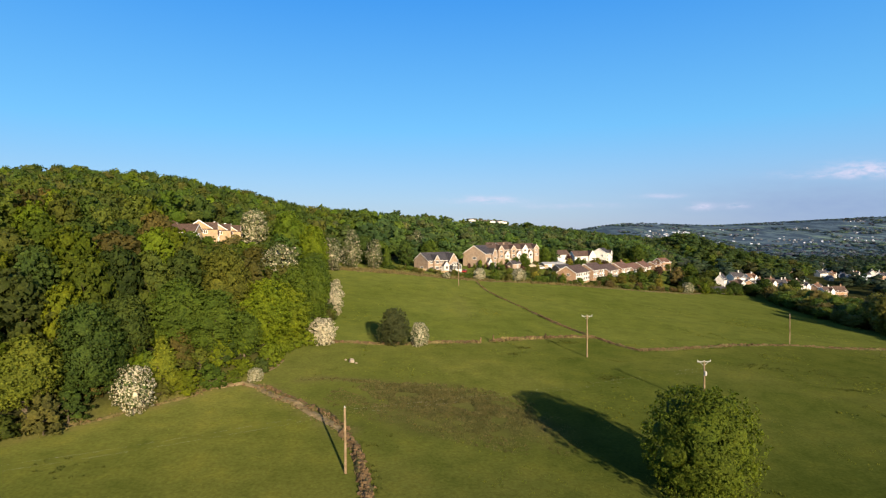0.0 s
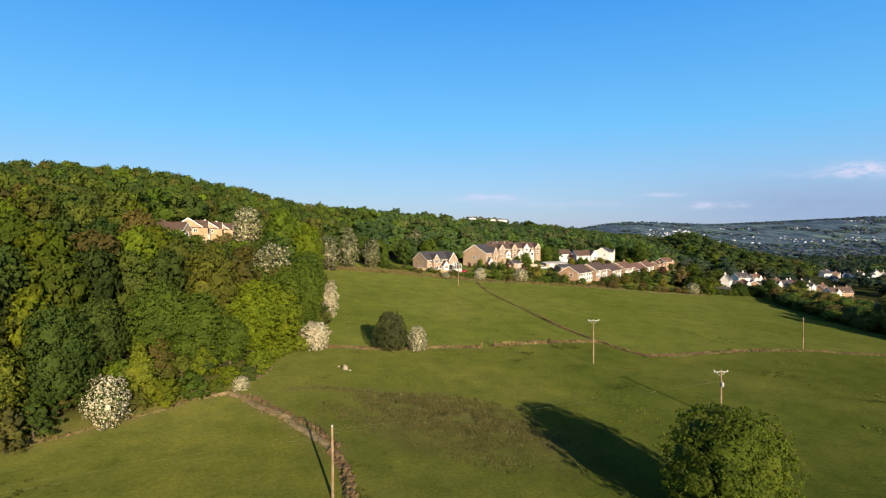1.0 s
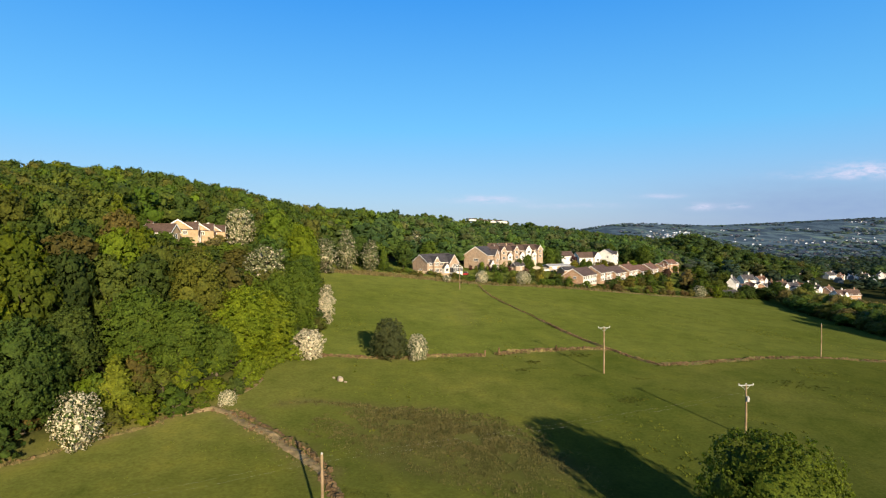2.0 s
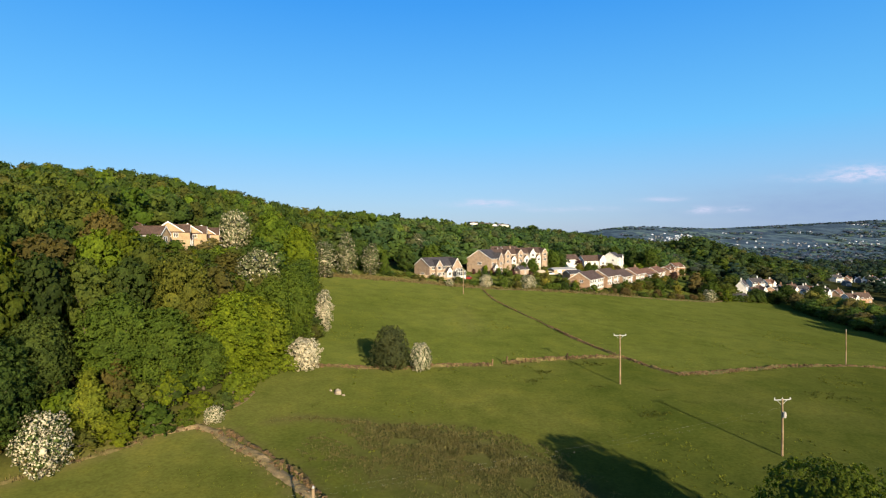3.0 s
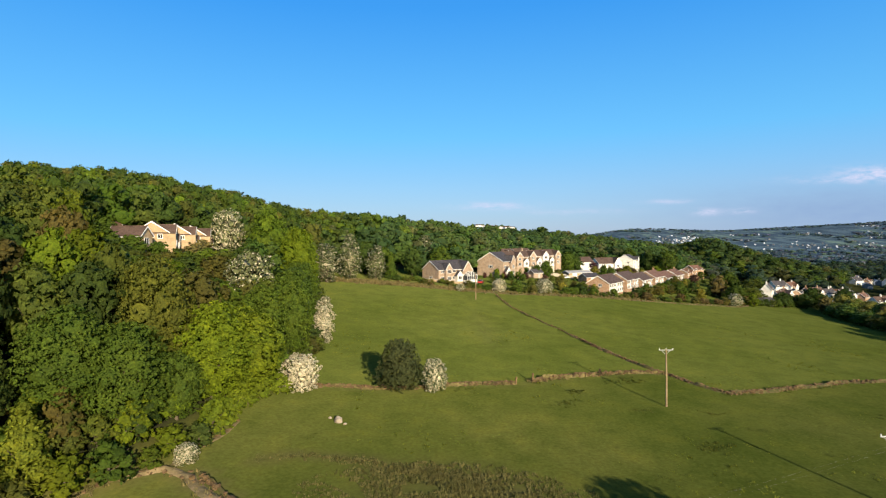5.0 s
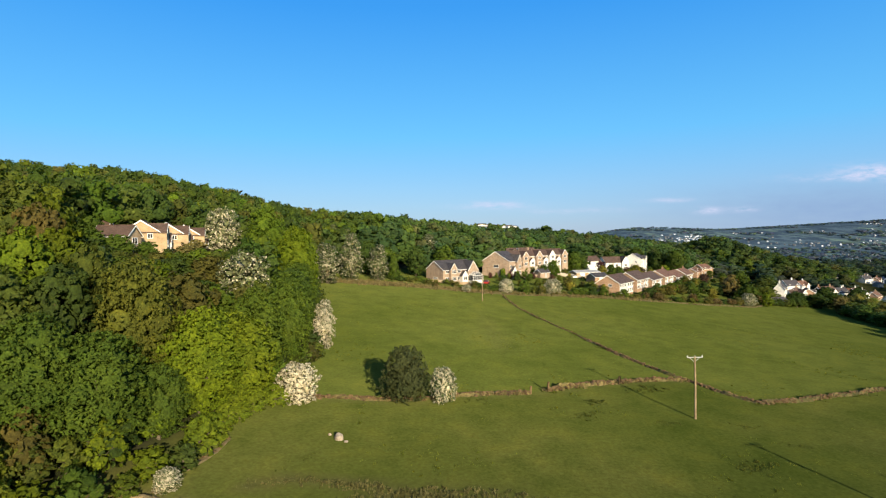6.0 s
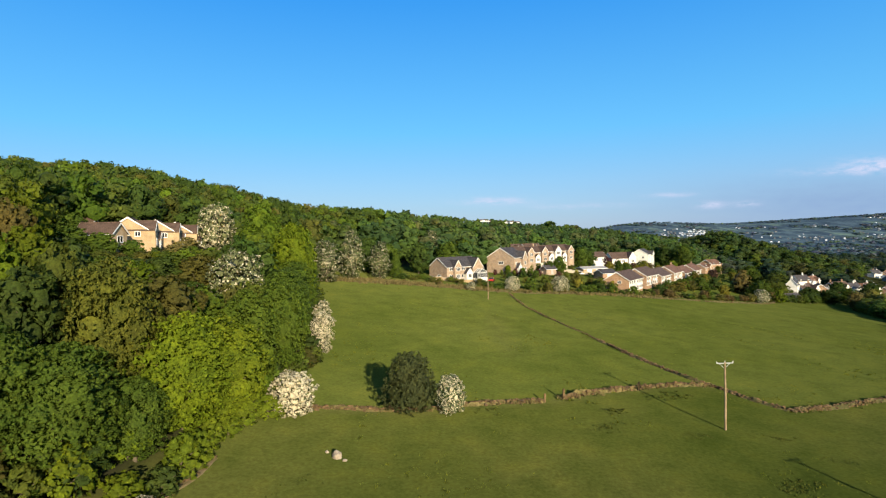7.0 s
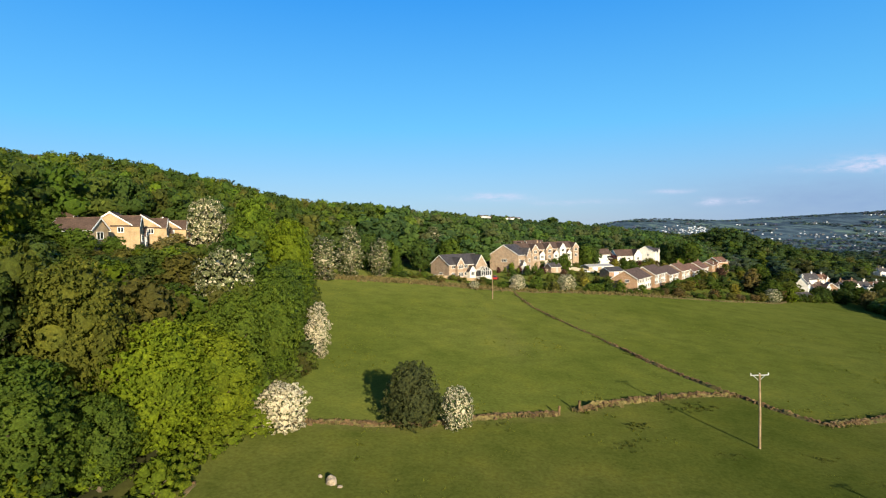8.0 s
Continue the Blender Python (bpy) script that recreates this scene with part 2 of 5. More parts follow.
def distance_material():
    """Far valley side: patchwork of hedged fields and woods, distance haze painted in as blue-grey colour."""
    k = Mat("hazed_far_country", 1.0, 0.0)

    def stretched(sx, sy):
        mp = k.n("Mapping")
        mp.inputs["Scale"].default_value = (sx, sy, 0.0)
        k.l(k.pos(), mp.inputs["Vector"])
        return mp.outputs[0]

    v = k.n("TexVoronoi")
    v.inputs["Scale"].default_value = 1.0
    k.l(stretched(0.0075, 0.0026), v.inputs["Vector"])
    sep = k.n("SeparateColor")
    k.l(v.outputs["Color"], sep.inputs[0])
    # field and wood colours carry the distance haze as added blue
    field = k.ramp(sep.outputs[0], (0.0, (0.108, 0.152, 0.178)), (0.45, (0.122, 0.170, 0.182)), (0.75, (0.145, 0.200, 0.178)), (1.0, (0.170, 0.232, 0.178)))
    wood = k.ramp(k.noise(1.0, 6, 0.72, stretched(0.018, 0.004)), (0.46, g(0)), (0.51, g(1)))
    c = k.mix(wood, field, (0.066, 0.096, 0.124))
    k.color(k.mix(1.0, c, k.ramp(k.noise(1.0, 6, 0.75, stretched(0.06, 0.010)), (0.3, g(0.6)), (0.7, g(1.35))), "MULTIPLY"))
    return k.m


PASTURE, FAR = ground_material(), distance_material()


# ---- the lie of the land ----
def smooth(a, b, v):
    t = np.clip((v - a) / (b - a), 0, 1)
    return t * t * (3 - 2 * t)


EDGE_Y = (-60, 40, 69, 82, 93, 105, 117, 133, 170, 210, 225, 300)
EDGE_X = (-92, -72, -52, -42.6, -35, -33, -31, -29.5, -36.5, -50, -47, -44)
BACK_X = (-200, -100, -40, 0, 20, 60, 100, 140, 200, 300, 600)
BACK_Y = (210, 225, 245, 272, 335, 385, 392, 410, 470, 620, 1100)


def wood_depth(x, y):
    """How far inside the hillside wood a place lies."""
    return np.interp(y, EDGE_Y, EDGE_X) - x


def land(x, y):
    x, y = np.asarray(x, float), np.asarray(y, float)
    top = np.interp(x, (20, 80, 130), (240, 255, 300))
    xc, yc = np.clip(x, -60, 150), np.clip(y, -40, top)
    z = 1.588 - 0.00411 * xc + 0.01448 * yc - 0.0005 * xc * yc + 0.000148 * yc * yc
    z = z + np.clip(y - top, 0, 75) * np.interp(xc, (0, 24, 60, 130), (0.03, 0.06, 0.08, 0.10))
    z = z - 0.11 * np.clip(x - 150, 0, 120) * smooth(60, 200, y) - 0.05 * np.clip(x - 150, 0, 120)
    s = np.clip(wood_depth(x, y), 0, None)
    far_side = smooth(165, 225, y)
    s = np.clip(s - 15 * far_side, 0, None)
    cap = 26 + 4 * far_side
    left = cap * (1 - np.exp(-0.75 * s / cap)) * (1 - 0.25 * smooth(230, 330, y))
    b = np.clip(y - np.interp(x, BACK_X, BACK_Y), 0, None)
    back = (14 * (1 - np.exp(-0.22 * b / 14)) + 0.014 * np.clip(y - 420, 0, 1200)) * (1 - smooth(0.30, 0.46, x / np.maximum(y, 200)))
    z = z + np.maximum(left, back) + 0.35 * np.minimum(left, back) * smooth(0, 40, s) * 0.3
    z = z + 23 * np.exp(-((x - 231) ** 2 / (2 * np.where(x < 231, 15, 30) ** 2) + (y - 575) ** 2 / (2 * 40 ** 2)))
    z = z + 14 * np.exp(-((x - 290) ** 2 / (2 * 34 ** 2) + (y - 575) ** 2 / (2 * 45 ** 2)))
    z = z - 10 * smooth(500, 1100, y) * smooth(0.25, 0.5, x / np.maximum(y, 200))
    z = z + 17 * smooth(1150, 1300, y) * (1 - smooth(1450, 1700, y)) * (1 - smooth(150, 330, np.abs(x - 90)))
    far = np.clip(28 + 0.046 * x, 70, 165)
    z = z + far * smooth(1500, 3500, y) * smooth(0.12, 0.3, x / np.maximum(y, 200))
    return z


def ground_z(x, y):
    return float(land(x, y))


def spread(a, b, step, lo, hi, grow=1.09):
    """Coordinates with an even step from a to b, widening outside it."""
    v = list(np.arange(a, b + 0.1, step))
    d = step
    while v[-1] < hi:
        d *= grow
        v.append(v[-1] + d)
    d = step
    while v[0] > lo:
        d *= grow
        v.insert(0, v[0] - d)
    return np.array(v)


def near_line(x, y, pts):
    """Distance of places from a polyline."""
    best = np.full(np.shape(x), 1e9)
    for (ax, ay), (bx, by) in zip(pts, pts[1:]):
        dx, dy = bx - ax, by - ay
        t = np.clip(((x - ax) * dx + (y - ay) * dy) / (dx * dx + dy * dy), 0, 1)
        best = np.minimum(best, np.hypot(x - ax - t * dx, y - ay - t * dy))
    return best


NEAR_WALL = [(-37.8, 88.3), (-34.4, 90.6), (-31.2, 89.5), (-27.9, 86.4), (-23.8, 83.0), (-18.6, 78.4), (-14.8, 73.4), (-12, 68), (-10.3, 62), (-9.1, 57.5), (-8, 48), (-7.5, 36)]
WOOD_WALL = [(-56, 66), (-52.5, 69.3), (-46.9, 75.1), (-42.7, 80.6), (-40.2, 84.0), (-37.8, 88.3)]
MID_WALL_WEST = [(-27.5, 119.5), (-22, 120.4), (-17, 120.6), (-11, 121.4), (-7, 124), (0, 126.4), (5.2, 127.7)]
MID_WALL_EAST = [(8.2, 129.3), (11.6, 132), (17, 135), (22.7, 137.4), (28.5, 139.8), (34.2, 140.8)]
FAR_WALL = [(7.5, 229), (8.8, 217), (11, 204), (16, 189.5), (21, 176.6), (24.3, 166), (27.1, 157), (30.5, 147.5), (34.2, 140.8), (38, 134), (41, 129.9)]
RIGHT_WALL = [(41, 129.9), (47, 132), (59.5, 138.3), (70, 144), (86, 149), (102.5, 151.2), (118, 156), (130, 163)]


HOLLOW_RIM = [(-26, 94.5), (-21, 95.8), (-14, 95.2), (-5, 92.6), (3, 88.6), (9, 84), (13, 77)]


def build_ground():
    xs, ys = spread(-120, 160, 2.0, -2500, 4600), spread(20, 300, 2.0, -1200, 4400)
    X, Y = np.meshgrid(xs, ys)
    Z = land(X, Y)
    s = wood_depth(X, Y)
    rough = np.array([noise.noise(Vector((a * 0.05, b * 0.05, 0))) * 0.22 + noise.noise(Vector((a * 0.3, b * 0.3, 5))) * 0.03 for a, b in zip(X.ravel(), Y.ravel())]).reshape(X.shape)
    Z = Z + rough * (1 - smooth(300, 400, Y)) * (1 - smooth(140, 200, np.abs(X)))
    nx, ny = len(xs), len(ys)
    i = np.arange(nx * ny).reshape(ny, nx)
    q = np.stack([i[:-1, :-1], i[:-1, 1:], i[1:, 1:], i[1:, :-1]], -1).reshape(-1, 4)
    me = bpy.data.meshes.new("ground")
    me.from_pydata(np.stack([X, Y, Z], -1).reshape(-1, 3).tolist(), [], q.tolist())
    me.materials.append(PASTURE)
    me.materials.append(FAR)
    # ground far off takes the colours with haze painted in
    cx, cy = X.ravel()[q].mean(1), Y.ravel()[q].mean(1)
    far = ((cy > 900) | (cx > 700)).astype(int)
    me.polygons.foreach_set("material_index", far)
    me.polygons.foreach_set("use_smooth", np.ones(len(q), bool))

    def store(name, v):
        a = me.attributes.new(name, "FLOAT", "POINT")
        a.data.foreach_set("value", np.ascontiguousarray(v.ravel(), dtype=np.float32))

    back = Y - np.interp(X, BACK_X, BACK_Y)
    right = smooth(0, 10, X - np.interp(Y, (100, 150, 180, 214, 280, 311), (140, 138, 140, 140, 154, 164)))
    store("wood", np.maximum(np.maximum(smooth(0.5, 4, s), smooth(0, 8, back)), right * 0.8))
    line = np.minimum(near_line(X, Y, NEAR_WALL[:7]), near_line(X, Y, WOOD_WALL))
    dry = 1 - smooth(0.6, 2.6, line)
    wob = 3.0 * np.sin(X * 0.23) + 2 * np.sin(Y * 0.31)
    streak = np.exp(-((X - (2 - 0.06 * (Y - 165))) / 2.2) ** 2) * smooth(145, 160, Y) * (1 - smooth(180, 200, Y)) * 0.9
    rough_top = 0.8 * (1 - smooth(2, 5, near_line(X, Y, [(-47, 220), (-24, 225), (-4, 227.5)])))
    edge = np.interp(X, (-47, -24, -4, 14, 37, 60, 80, 112, 131, 157), (220, 225, 227, 231, 244, 251, 258, 276, 301, 314))
    bank = 0.75 * smooth(-1, 1, Y - edge) * (1 - smooth(7, 14, Y - edge)) * smooth(-48, -40, X) * (1 - smooth(150, 165, X))
    store("dry", np.clip(rough_top + bank + dry + streak + 0.5 * (1 - smooth(0.5, 2.5, np.minimum(near_line(X, Y, MID_WALL_WEST), near_line(X, Y, MID_WALL_EAST)))), 0, 1))
    west = np.interp(Y, [p[1] for p in NEAR_WALL[::-1]], [p[0] for p in NEAR_WALL[::-1]])
    store("hay", 0.35 * smooth(0, 1.5, west - X) * (1 - smooth(88, 92, Y)))
    wall_y = np.interp(X, (-27, -11, 5, 23, 34, 43, 86, 130), (119.5, 121.4, 127.7, 137.4, 140.8, 132, 149, 163))
    # painted dimming: right-hand pasture on this side of the field walls
    store("dimmed", smooth(0, 35, X) * (1 - smooth(-10, 2, Y - wall_y)) * (1 - smooth(55, 85, X)))
    store("fresh", 0.7 * smooth(-1, 2, Y - wall_y))
    # a rushy, trodden hollow below the lone tree's shadow
    u = (X + 1.0) * 0.88 + (Y - 82.5) * -0.47
    v = (X + 1.0) * 0.47 + (Y - 82.5) * 0.88
    hollow = 1 - smooth(0.55, 1.15, np.hypot(u / 19, (v + 0.012 * u * u - 2) / 10.5) + 0.05 * wob)
    rim = 1 - smooth(0.5, 1.8, near_line(X, Y, HOLLOW_RIM))
    store("soil", np.clip(hollow * 0.42 + rim * 0.6, 0, 1))
    ob = new("ground", me)
    tagged(ob, "sloping grazed green pasture running into wooded hills and valley", "ground", kind="structure")


build_ground()


# ---- meshes for many small pieces ----
def lean_normals(me, normals):
    """Leaves shade with the rounded clump that carries them."""
    me.polygons.foreach_set("use_smooth", np.ones(len(me.polygons), bool))
    a = me.attributes.new("custom_normal", "FLOAT_VECTOR", "POINT")
    a.data.foreach_set("vector", np.ascontiguousarray(normals, dtype=np.float32).ravel())


def mesh_of(name, verts, faces, mat, normals=None):
    me = bpy.data.meshes.new(name)
    me.from_pydata(verts, [], faces)
    for x in mat if isinstance(mat, (list, tuple)) else (mat,):
        me.materials.append(x)
    if normals is not None:
        lean_normals(me, normals)
    return me


def part(name, bm, material, parent, label=""):
    """Links a bmesh (or a mesh) as one mesh object under a thing or a part."""
    if isinstance(bm, bpy.types.Mesh):
        me = bm
    else:
        me = bpy.data.meshes.new(name)
        bm.normal_update()
        bm.to_mesh(me)
        bm.free()
        me.materials.append(material)
    ob = new(name, me)
    ob.parent = parent
    if label:
        ob["label"] = label
    return ob


def thing(name, m, label, category, group="", kind=""):
    ob = new(name)
    ob.empty_display_size = 0.3
    ob.matrix_basis = m
    return tagged(ob, label, category, group, kind)


ICO = {}


def ico(level):
    if level not in ICO:
        bm = bmesh.new()
        bmesh.ops.create_icosphere(bm, subdivisions=level, radius=1)
        bm.verts.ensure_lookup_table()
        ICO[level] = (np.array([v.co[:] for v in bm.verts]), np.array([[v.index for v in f.verts] for f in bm.faces]))
        bm.free()
    return ICO[level]


def unit(v):
    return v / np.maximum(np.linalg.norm(v, axis=-1, keepdims=True), 1e-9)


def crown_arrays(rng, w, h, lobes, sprays, size, shape="round", base=0.12, core=1, clump=0.0, inner=0.0):
    """Verts and faces of a crown: overlapping lobes clothed in small folded leaf sprays, with leafy masses inside.
    w, h: the crown's width and the tree's height; base: where the crown starts, as a share of the height."""
    zb, zt = base * h, h
    c, r = [], []
    for k in range(lobes):
        u = (k + rng.random()) / lobes
        a = k * 2.39996 + rng.normal(0, 0.25)
        if shape == "cone":
            prof = (1 - u) ** 0.8 * 0.95 + 0.05
        elif shape == "bush":
            prof = math.sqrt(max(0.0, 1 - (u * 0.96) ** 2.4))
        elif shape == "spires":
            prof = (1 - u ** 2.3) ** 0.6 * (0.72 + 0.28 * min(1.0, u * 4))
        else:
            prof = math.sin(math.pi * (0.16 + 0.78 * u)) ** 0.75
        lr = w * (0.18 + 0.08 * rng.random()) * (0.65 + 0.5 * prof)
        rad = max(0.0, 0.5 * w * prof - lr * 0.75) * (0.75 + 0.35 * rng.random())
        z = zb + (zt - zb) * u
        z = min(max(z, zb + lr * 0.6), zt - lr * (0.7 + 0.3 * rng.random()))
        c.append((rad * math.cos(a), rad * math.sin(a), z))
        r.append(lr)
    c.append((0, 0, zb + (zt - zb) * 0.45))
    r.append(w * 0.3)
    c, r = np.array(c), np.array(r)
    verts, faces, base_i, norms = [], [], 0, []
    iv, ifc = ico(core)
    heart = np.array((0, 0, zb + (zt - zb) * 0.38))
    for ci, ri in zip(c, r):
        norms.append(unit(0.45 * iv + unit(ci + iv * ri - heart)))
        bumps = 1 + 0.1 * rng.normal(size=(len(iv), 1))
        verts.append(ci + iv * ri * (inner if inner else 0.74) * bumps * np.array((1, 1, 0.9)))
        faces += (ifc + base_i).tolist()
        base_i += len(iv)
    pick = rng.choice(len(c), size=int(sprays * 2.6), p=r ** 2 / (r ** 2).sum())
    d = unit(rng.normal(size=(len(pick), 3)) + np.array((0, 0, 0.15)))
    p = c[pick] + d * (r[pick] * rng.uniform(0.86, 1.12, len(pick)))[:, None] * np.array((1, 1, 0.9))
    inside = np.zeros(len(p), bool)
    for k in range(len(c)):
        inside |= (np.linalg.norm((p - c[k]) / np.array((1, 1, 0.9)), axis=1) < r[k] * 0.83) & (pick != k)
    p, d = p[~inside][:sprays], d[~inside][:sprays]
    shell = None
    if clump and inner:
        ns = int(len(p) * 0.45)
        pk = rng.choice(len(c), size=ns, p=r ** 2 / (r ** 2).sum())
        sd = unit(rng.normal(size=(ns, 3)) + np.array((0, 0, 0.2)))
        tilt = unit(sd + rng.normal(0, 0.3, sd.shape))
        shell = (c[pk] + sd * (r[pk] * rng.uniform(0.72, 0.98, ns))[:, None] * np.array((1, 1, 0.9)), tilt)
        p, d = p[ns:], d[ns:]
    if clump:
        # gather the sprays in rounded clumps with gaps between them
        each = 12
        p, d = p[: len(p) // each], d[: len(d) // each]
        p, d = np.repeat(p, each, 0), np.repeat(d, each, 0)
        o = unit(rng.normal(size=p.shape) + d * 0.9)
        p = p + o * clump * rng.uniform(0.75, 1.1, (len(p), 1)) * np.array((1, 1, 0.75))
        d = unit(o + 0.45 * d)
    if shell:
        p, d = np.concatenate([p, shell[0]]), np.concatenate([d, shell[1]])
    out = unit(p - heart)
    n = unit(d + rng.normal(0, 0.4, d.shape))
    n = np.where((n * out).sum(1, keepdims=True) < 0, -n, n)
    t = unit(np.cross(n, rng.normal(size=n.shape)))
    b = np.cross(n, t)
    sz = size * rng.uniform(0.55, 1.3, (len(p), 1))
    wd = sz * rng.uniform(0.45, 0.85, (len(p), 1))
    fold = n * sz * rng.uniform(-0.35, 0.1, (len(p), 1))
    quad = np.stack([p - t * sz * 0.5, p + b * wd * 0.5 + fold * 0.6, p + t * sz * 0.5 + fold, p - b * wd * 0.5 + fold * 0.6], 1).reshape(-1, 3)
    verts.append(quad)
    nn = unit(0.75 * out + 0.75 * n + rng.normal(0, 0.12, d.shape))
    norms.append(np.repeat(nn, 4, 0))
    k = np.arange(len(p))[:, None] * 4 + base_i
    faces += np.concatenate([np.hstack([k, k + 2, k + 1]), np.hstack([k, k + 3, k + 2])]).tolist()
    v = np.concatenate(verts)
    v[:, :2] *= 0.5 * w / np.quantile(np.hypot(v[:, 0], v[:, 1]), 0.985)
    v[:, 2] = zb * 0.4 + (v[:, 2] - np.quantile(v[:, 2], 0.004)) * (zt - zb * 0.4) / (np.quantile(v[:, 2], 0.996) - np.quantile(v[:, 2], 0.004))
    return v, faces, np.concatenate(norms)


def limb(bm, a, b, r0, r1, sides=7):
    a, b = Vector(a), Vector(b)
    q = (b - a).to_track_quat("Z", "Y")
    rings = []
    for e, r in ((a, r0), ((a + b) / 2 + Vector((0.06, -0.05, 0)) * r0 * 4, (r0 + r1) / 2), (b, r1)):
        rings.append([bm.verts.new(e + q @ Vector((r * math.cos(k * math.tau / sides), r * math.sin(k * math.tau / sides), 0))) for k in range(sides)])
    for lo, hi in zip(rings, rings[1:]):
        for k in range(sides):
            bm.faces.new((lo[k], lo[(k + 1) % sides], hi[(k + 1) % sides], hi[k]))
    bm.faces.new(rings[-1])


def trunk_mesh(rng, w, h, base, split=False):
    """A tapered trunk with six limbs; split gives the trunk and each limb as a mesh of its own."""
    r = 0.03 * h
    pieces = [((0, 0, -0.5), (0, 0, h * 0.45), r, r * 0.55, 7)]
    for k in range(6):
        a = k * 2.4 + rng.random()
        z = h * (max(0.16, base) + 0.05 * k)
        pieces.append(((0, 0, z), (w * 0.3 * math.cos(a), w * 0.3 * math.sin(a), z + h * (0.2 + 0.1 * rng.random())), r * 0.42, r * 0.1, 5))
    made = []
    for group in [[p] for p in pieces] if split else [pieces]:
        bm = bmesh.new()
        for p in group:
            limb(bm, *p)
        me = bpy.data.meshes.new("trunk")
        bm.to_mesh(me)
        bm.free()
        me.materials.append(BARK)
        made.append(me)
    return made


def tree_model(name, seed, w, h, lobes, sprays, size, shape="round", base=0.12, mat=None, core=1, clump=0.0, inner=0.0):
    rng = np.random.default_rng(seed)
    v, f, nn = crown_arrays(rng, w, h, lobes, sprays, size, shape, base, core, clump, inner)
    return dict(crown=mesh_of("crown", v.tolist(), f, mat or LEAF, normals=nn), trunk=trunk_mesh(rng, w, h, base, mat is not None), w=w, h=h)


def plant(model, name, x, y, w, h, tint, label, category="tree", group="", turn=None, alpha=1.0, sink=0.15, z=None, lean=0.0):
    """Sets one tree or shrub of a model on the ground, w wide and h high."""
    sx, sz = w / model["w"], h / model["h"]
    rz = turn if turn is not None else (x * 37.1 + y * 53.7) % 360
    zz = ground_z(x, y) if z is None else z
    ob = thing(name, pose(x, y, zz - sink, 0, lean, rz) @ Matrix.Diagonal((sx, sx, sz, 1)), label, category, group)
    for k, me in enumerate(model["trunk"]):
        part("limb" if k else "trunk", me, None, ob)
    c = part("crown", model["crown"], None, ob)
    c.color = (*tint, alpha)
    return ob


DARK, MID, FRESH, LIME, OLIVE, BRONZE, BLUE = (0.038, 0.060, 0.011), (0.054, 0.080, 0.010), (0.070, 0.104, 0.009), (0.090, 0.118, 0.007), (0.066, 0.080, 0.012), (0.074, 0.070, 0.015), (0.042, 0.062, 0.011)
BROAD = [tree_model("broad", 10 + k, 9, 12, 26, 12000, 0.37, clump=0.42, inner=0.58) for k in range(3)]
WOODY = [tree_model("woody", 30 + k, 9, 12, 18 + 2 * k, 2400, 0.78, clump=0.5, inner=0.6) for k in range(4)]
SMALL = [tree_model("small", 50 + k, 5, 5, 14, 560, 0.56, "bush", 0.02, clump=0.32, inner=0.55) for k in range(3)]
THORN = [tree_model("thorn", 60, 5, 5, 18, 6500, 0.24, "round", 0.0, BLOSSOM, clump=0.24, inner=0.3), tree_model("thorn", 61, 5, 5, 15, 6000, 0.22, "round", 0.0, BLOSSOM, clump=0.24, inner=0.3)]
THORN.append(tree_model("thorn", 67, 5, 9, 16, 7000, 0.24, "round", 0.0, BLOSSOM, clump=0.26, inner=0.3))
BELT = [tree_model("belt", 80 + k, 9, 12, 16, 1300, 0.7) for k in range(3)]
YEW = tree_model("yew", 74, 8.5, 7.5, 20, 9500, 0.34, "spires", 0.0, clump=0.34, inner=0.56)
CONE = tree_model("cone", 71, 5, 8, 16, 1500, 0.45, "cone", 0.03)
OAK = tree_model("oak", 72, 13.6, 11.8, 30, 26000, 0.34, "round", 0.04, core=2, clump=0.46, inner=0.55)

# ---- the pasture's own trees ----
plant(OAK, "sycamore_tree", 25.5, 59.3, 12.5, 11.6, (0.070, 0.091, 0.009), "lone broad round leafy green tree in the pasture", turn=0)
plant(YEW, "holly_bush", -13.2, 120.8, 7.6, 7.9, (0.048, 0.054, 0.019), "dense dark green bush on the field wall", "bush")
plant(THORN[0], "hawthorn", -7.9, 120.9, 4.2, 5.2, (0.05, 0.075, 0.02), "hawthorn partly in white blossom beside dark bush", "hawthorn", alpha=0.5)
for x, y, w, h, a, k in ((-27.8, 117.6, 6.4, 5.6, 0.12, 0), (-31.2, 146.0, 4.9, 9.3, 0.2, 1), (-33.0, 92.4, 2.7, 2.4, 0.45, 1), (-44.4, 77.2, 5.8, 6.6, 0.45, 1)):
    plant(THORN[2 if h > 7 else k], "hawthorn", x, y, w, h, (0.06, 0.085, 0.02), "hawthorn covered in cream-white blossom at the wood's edge", "hawthorn", "hawthorns along the wood", alpha=a)

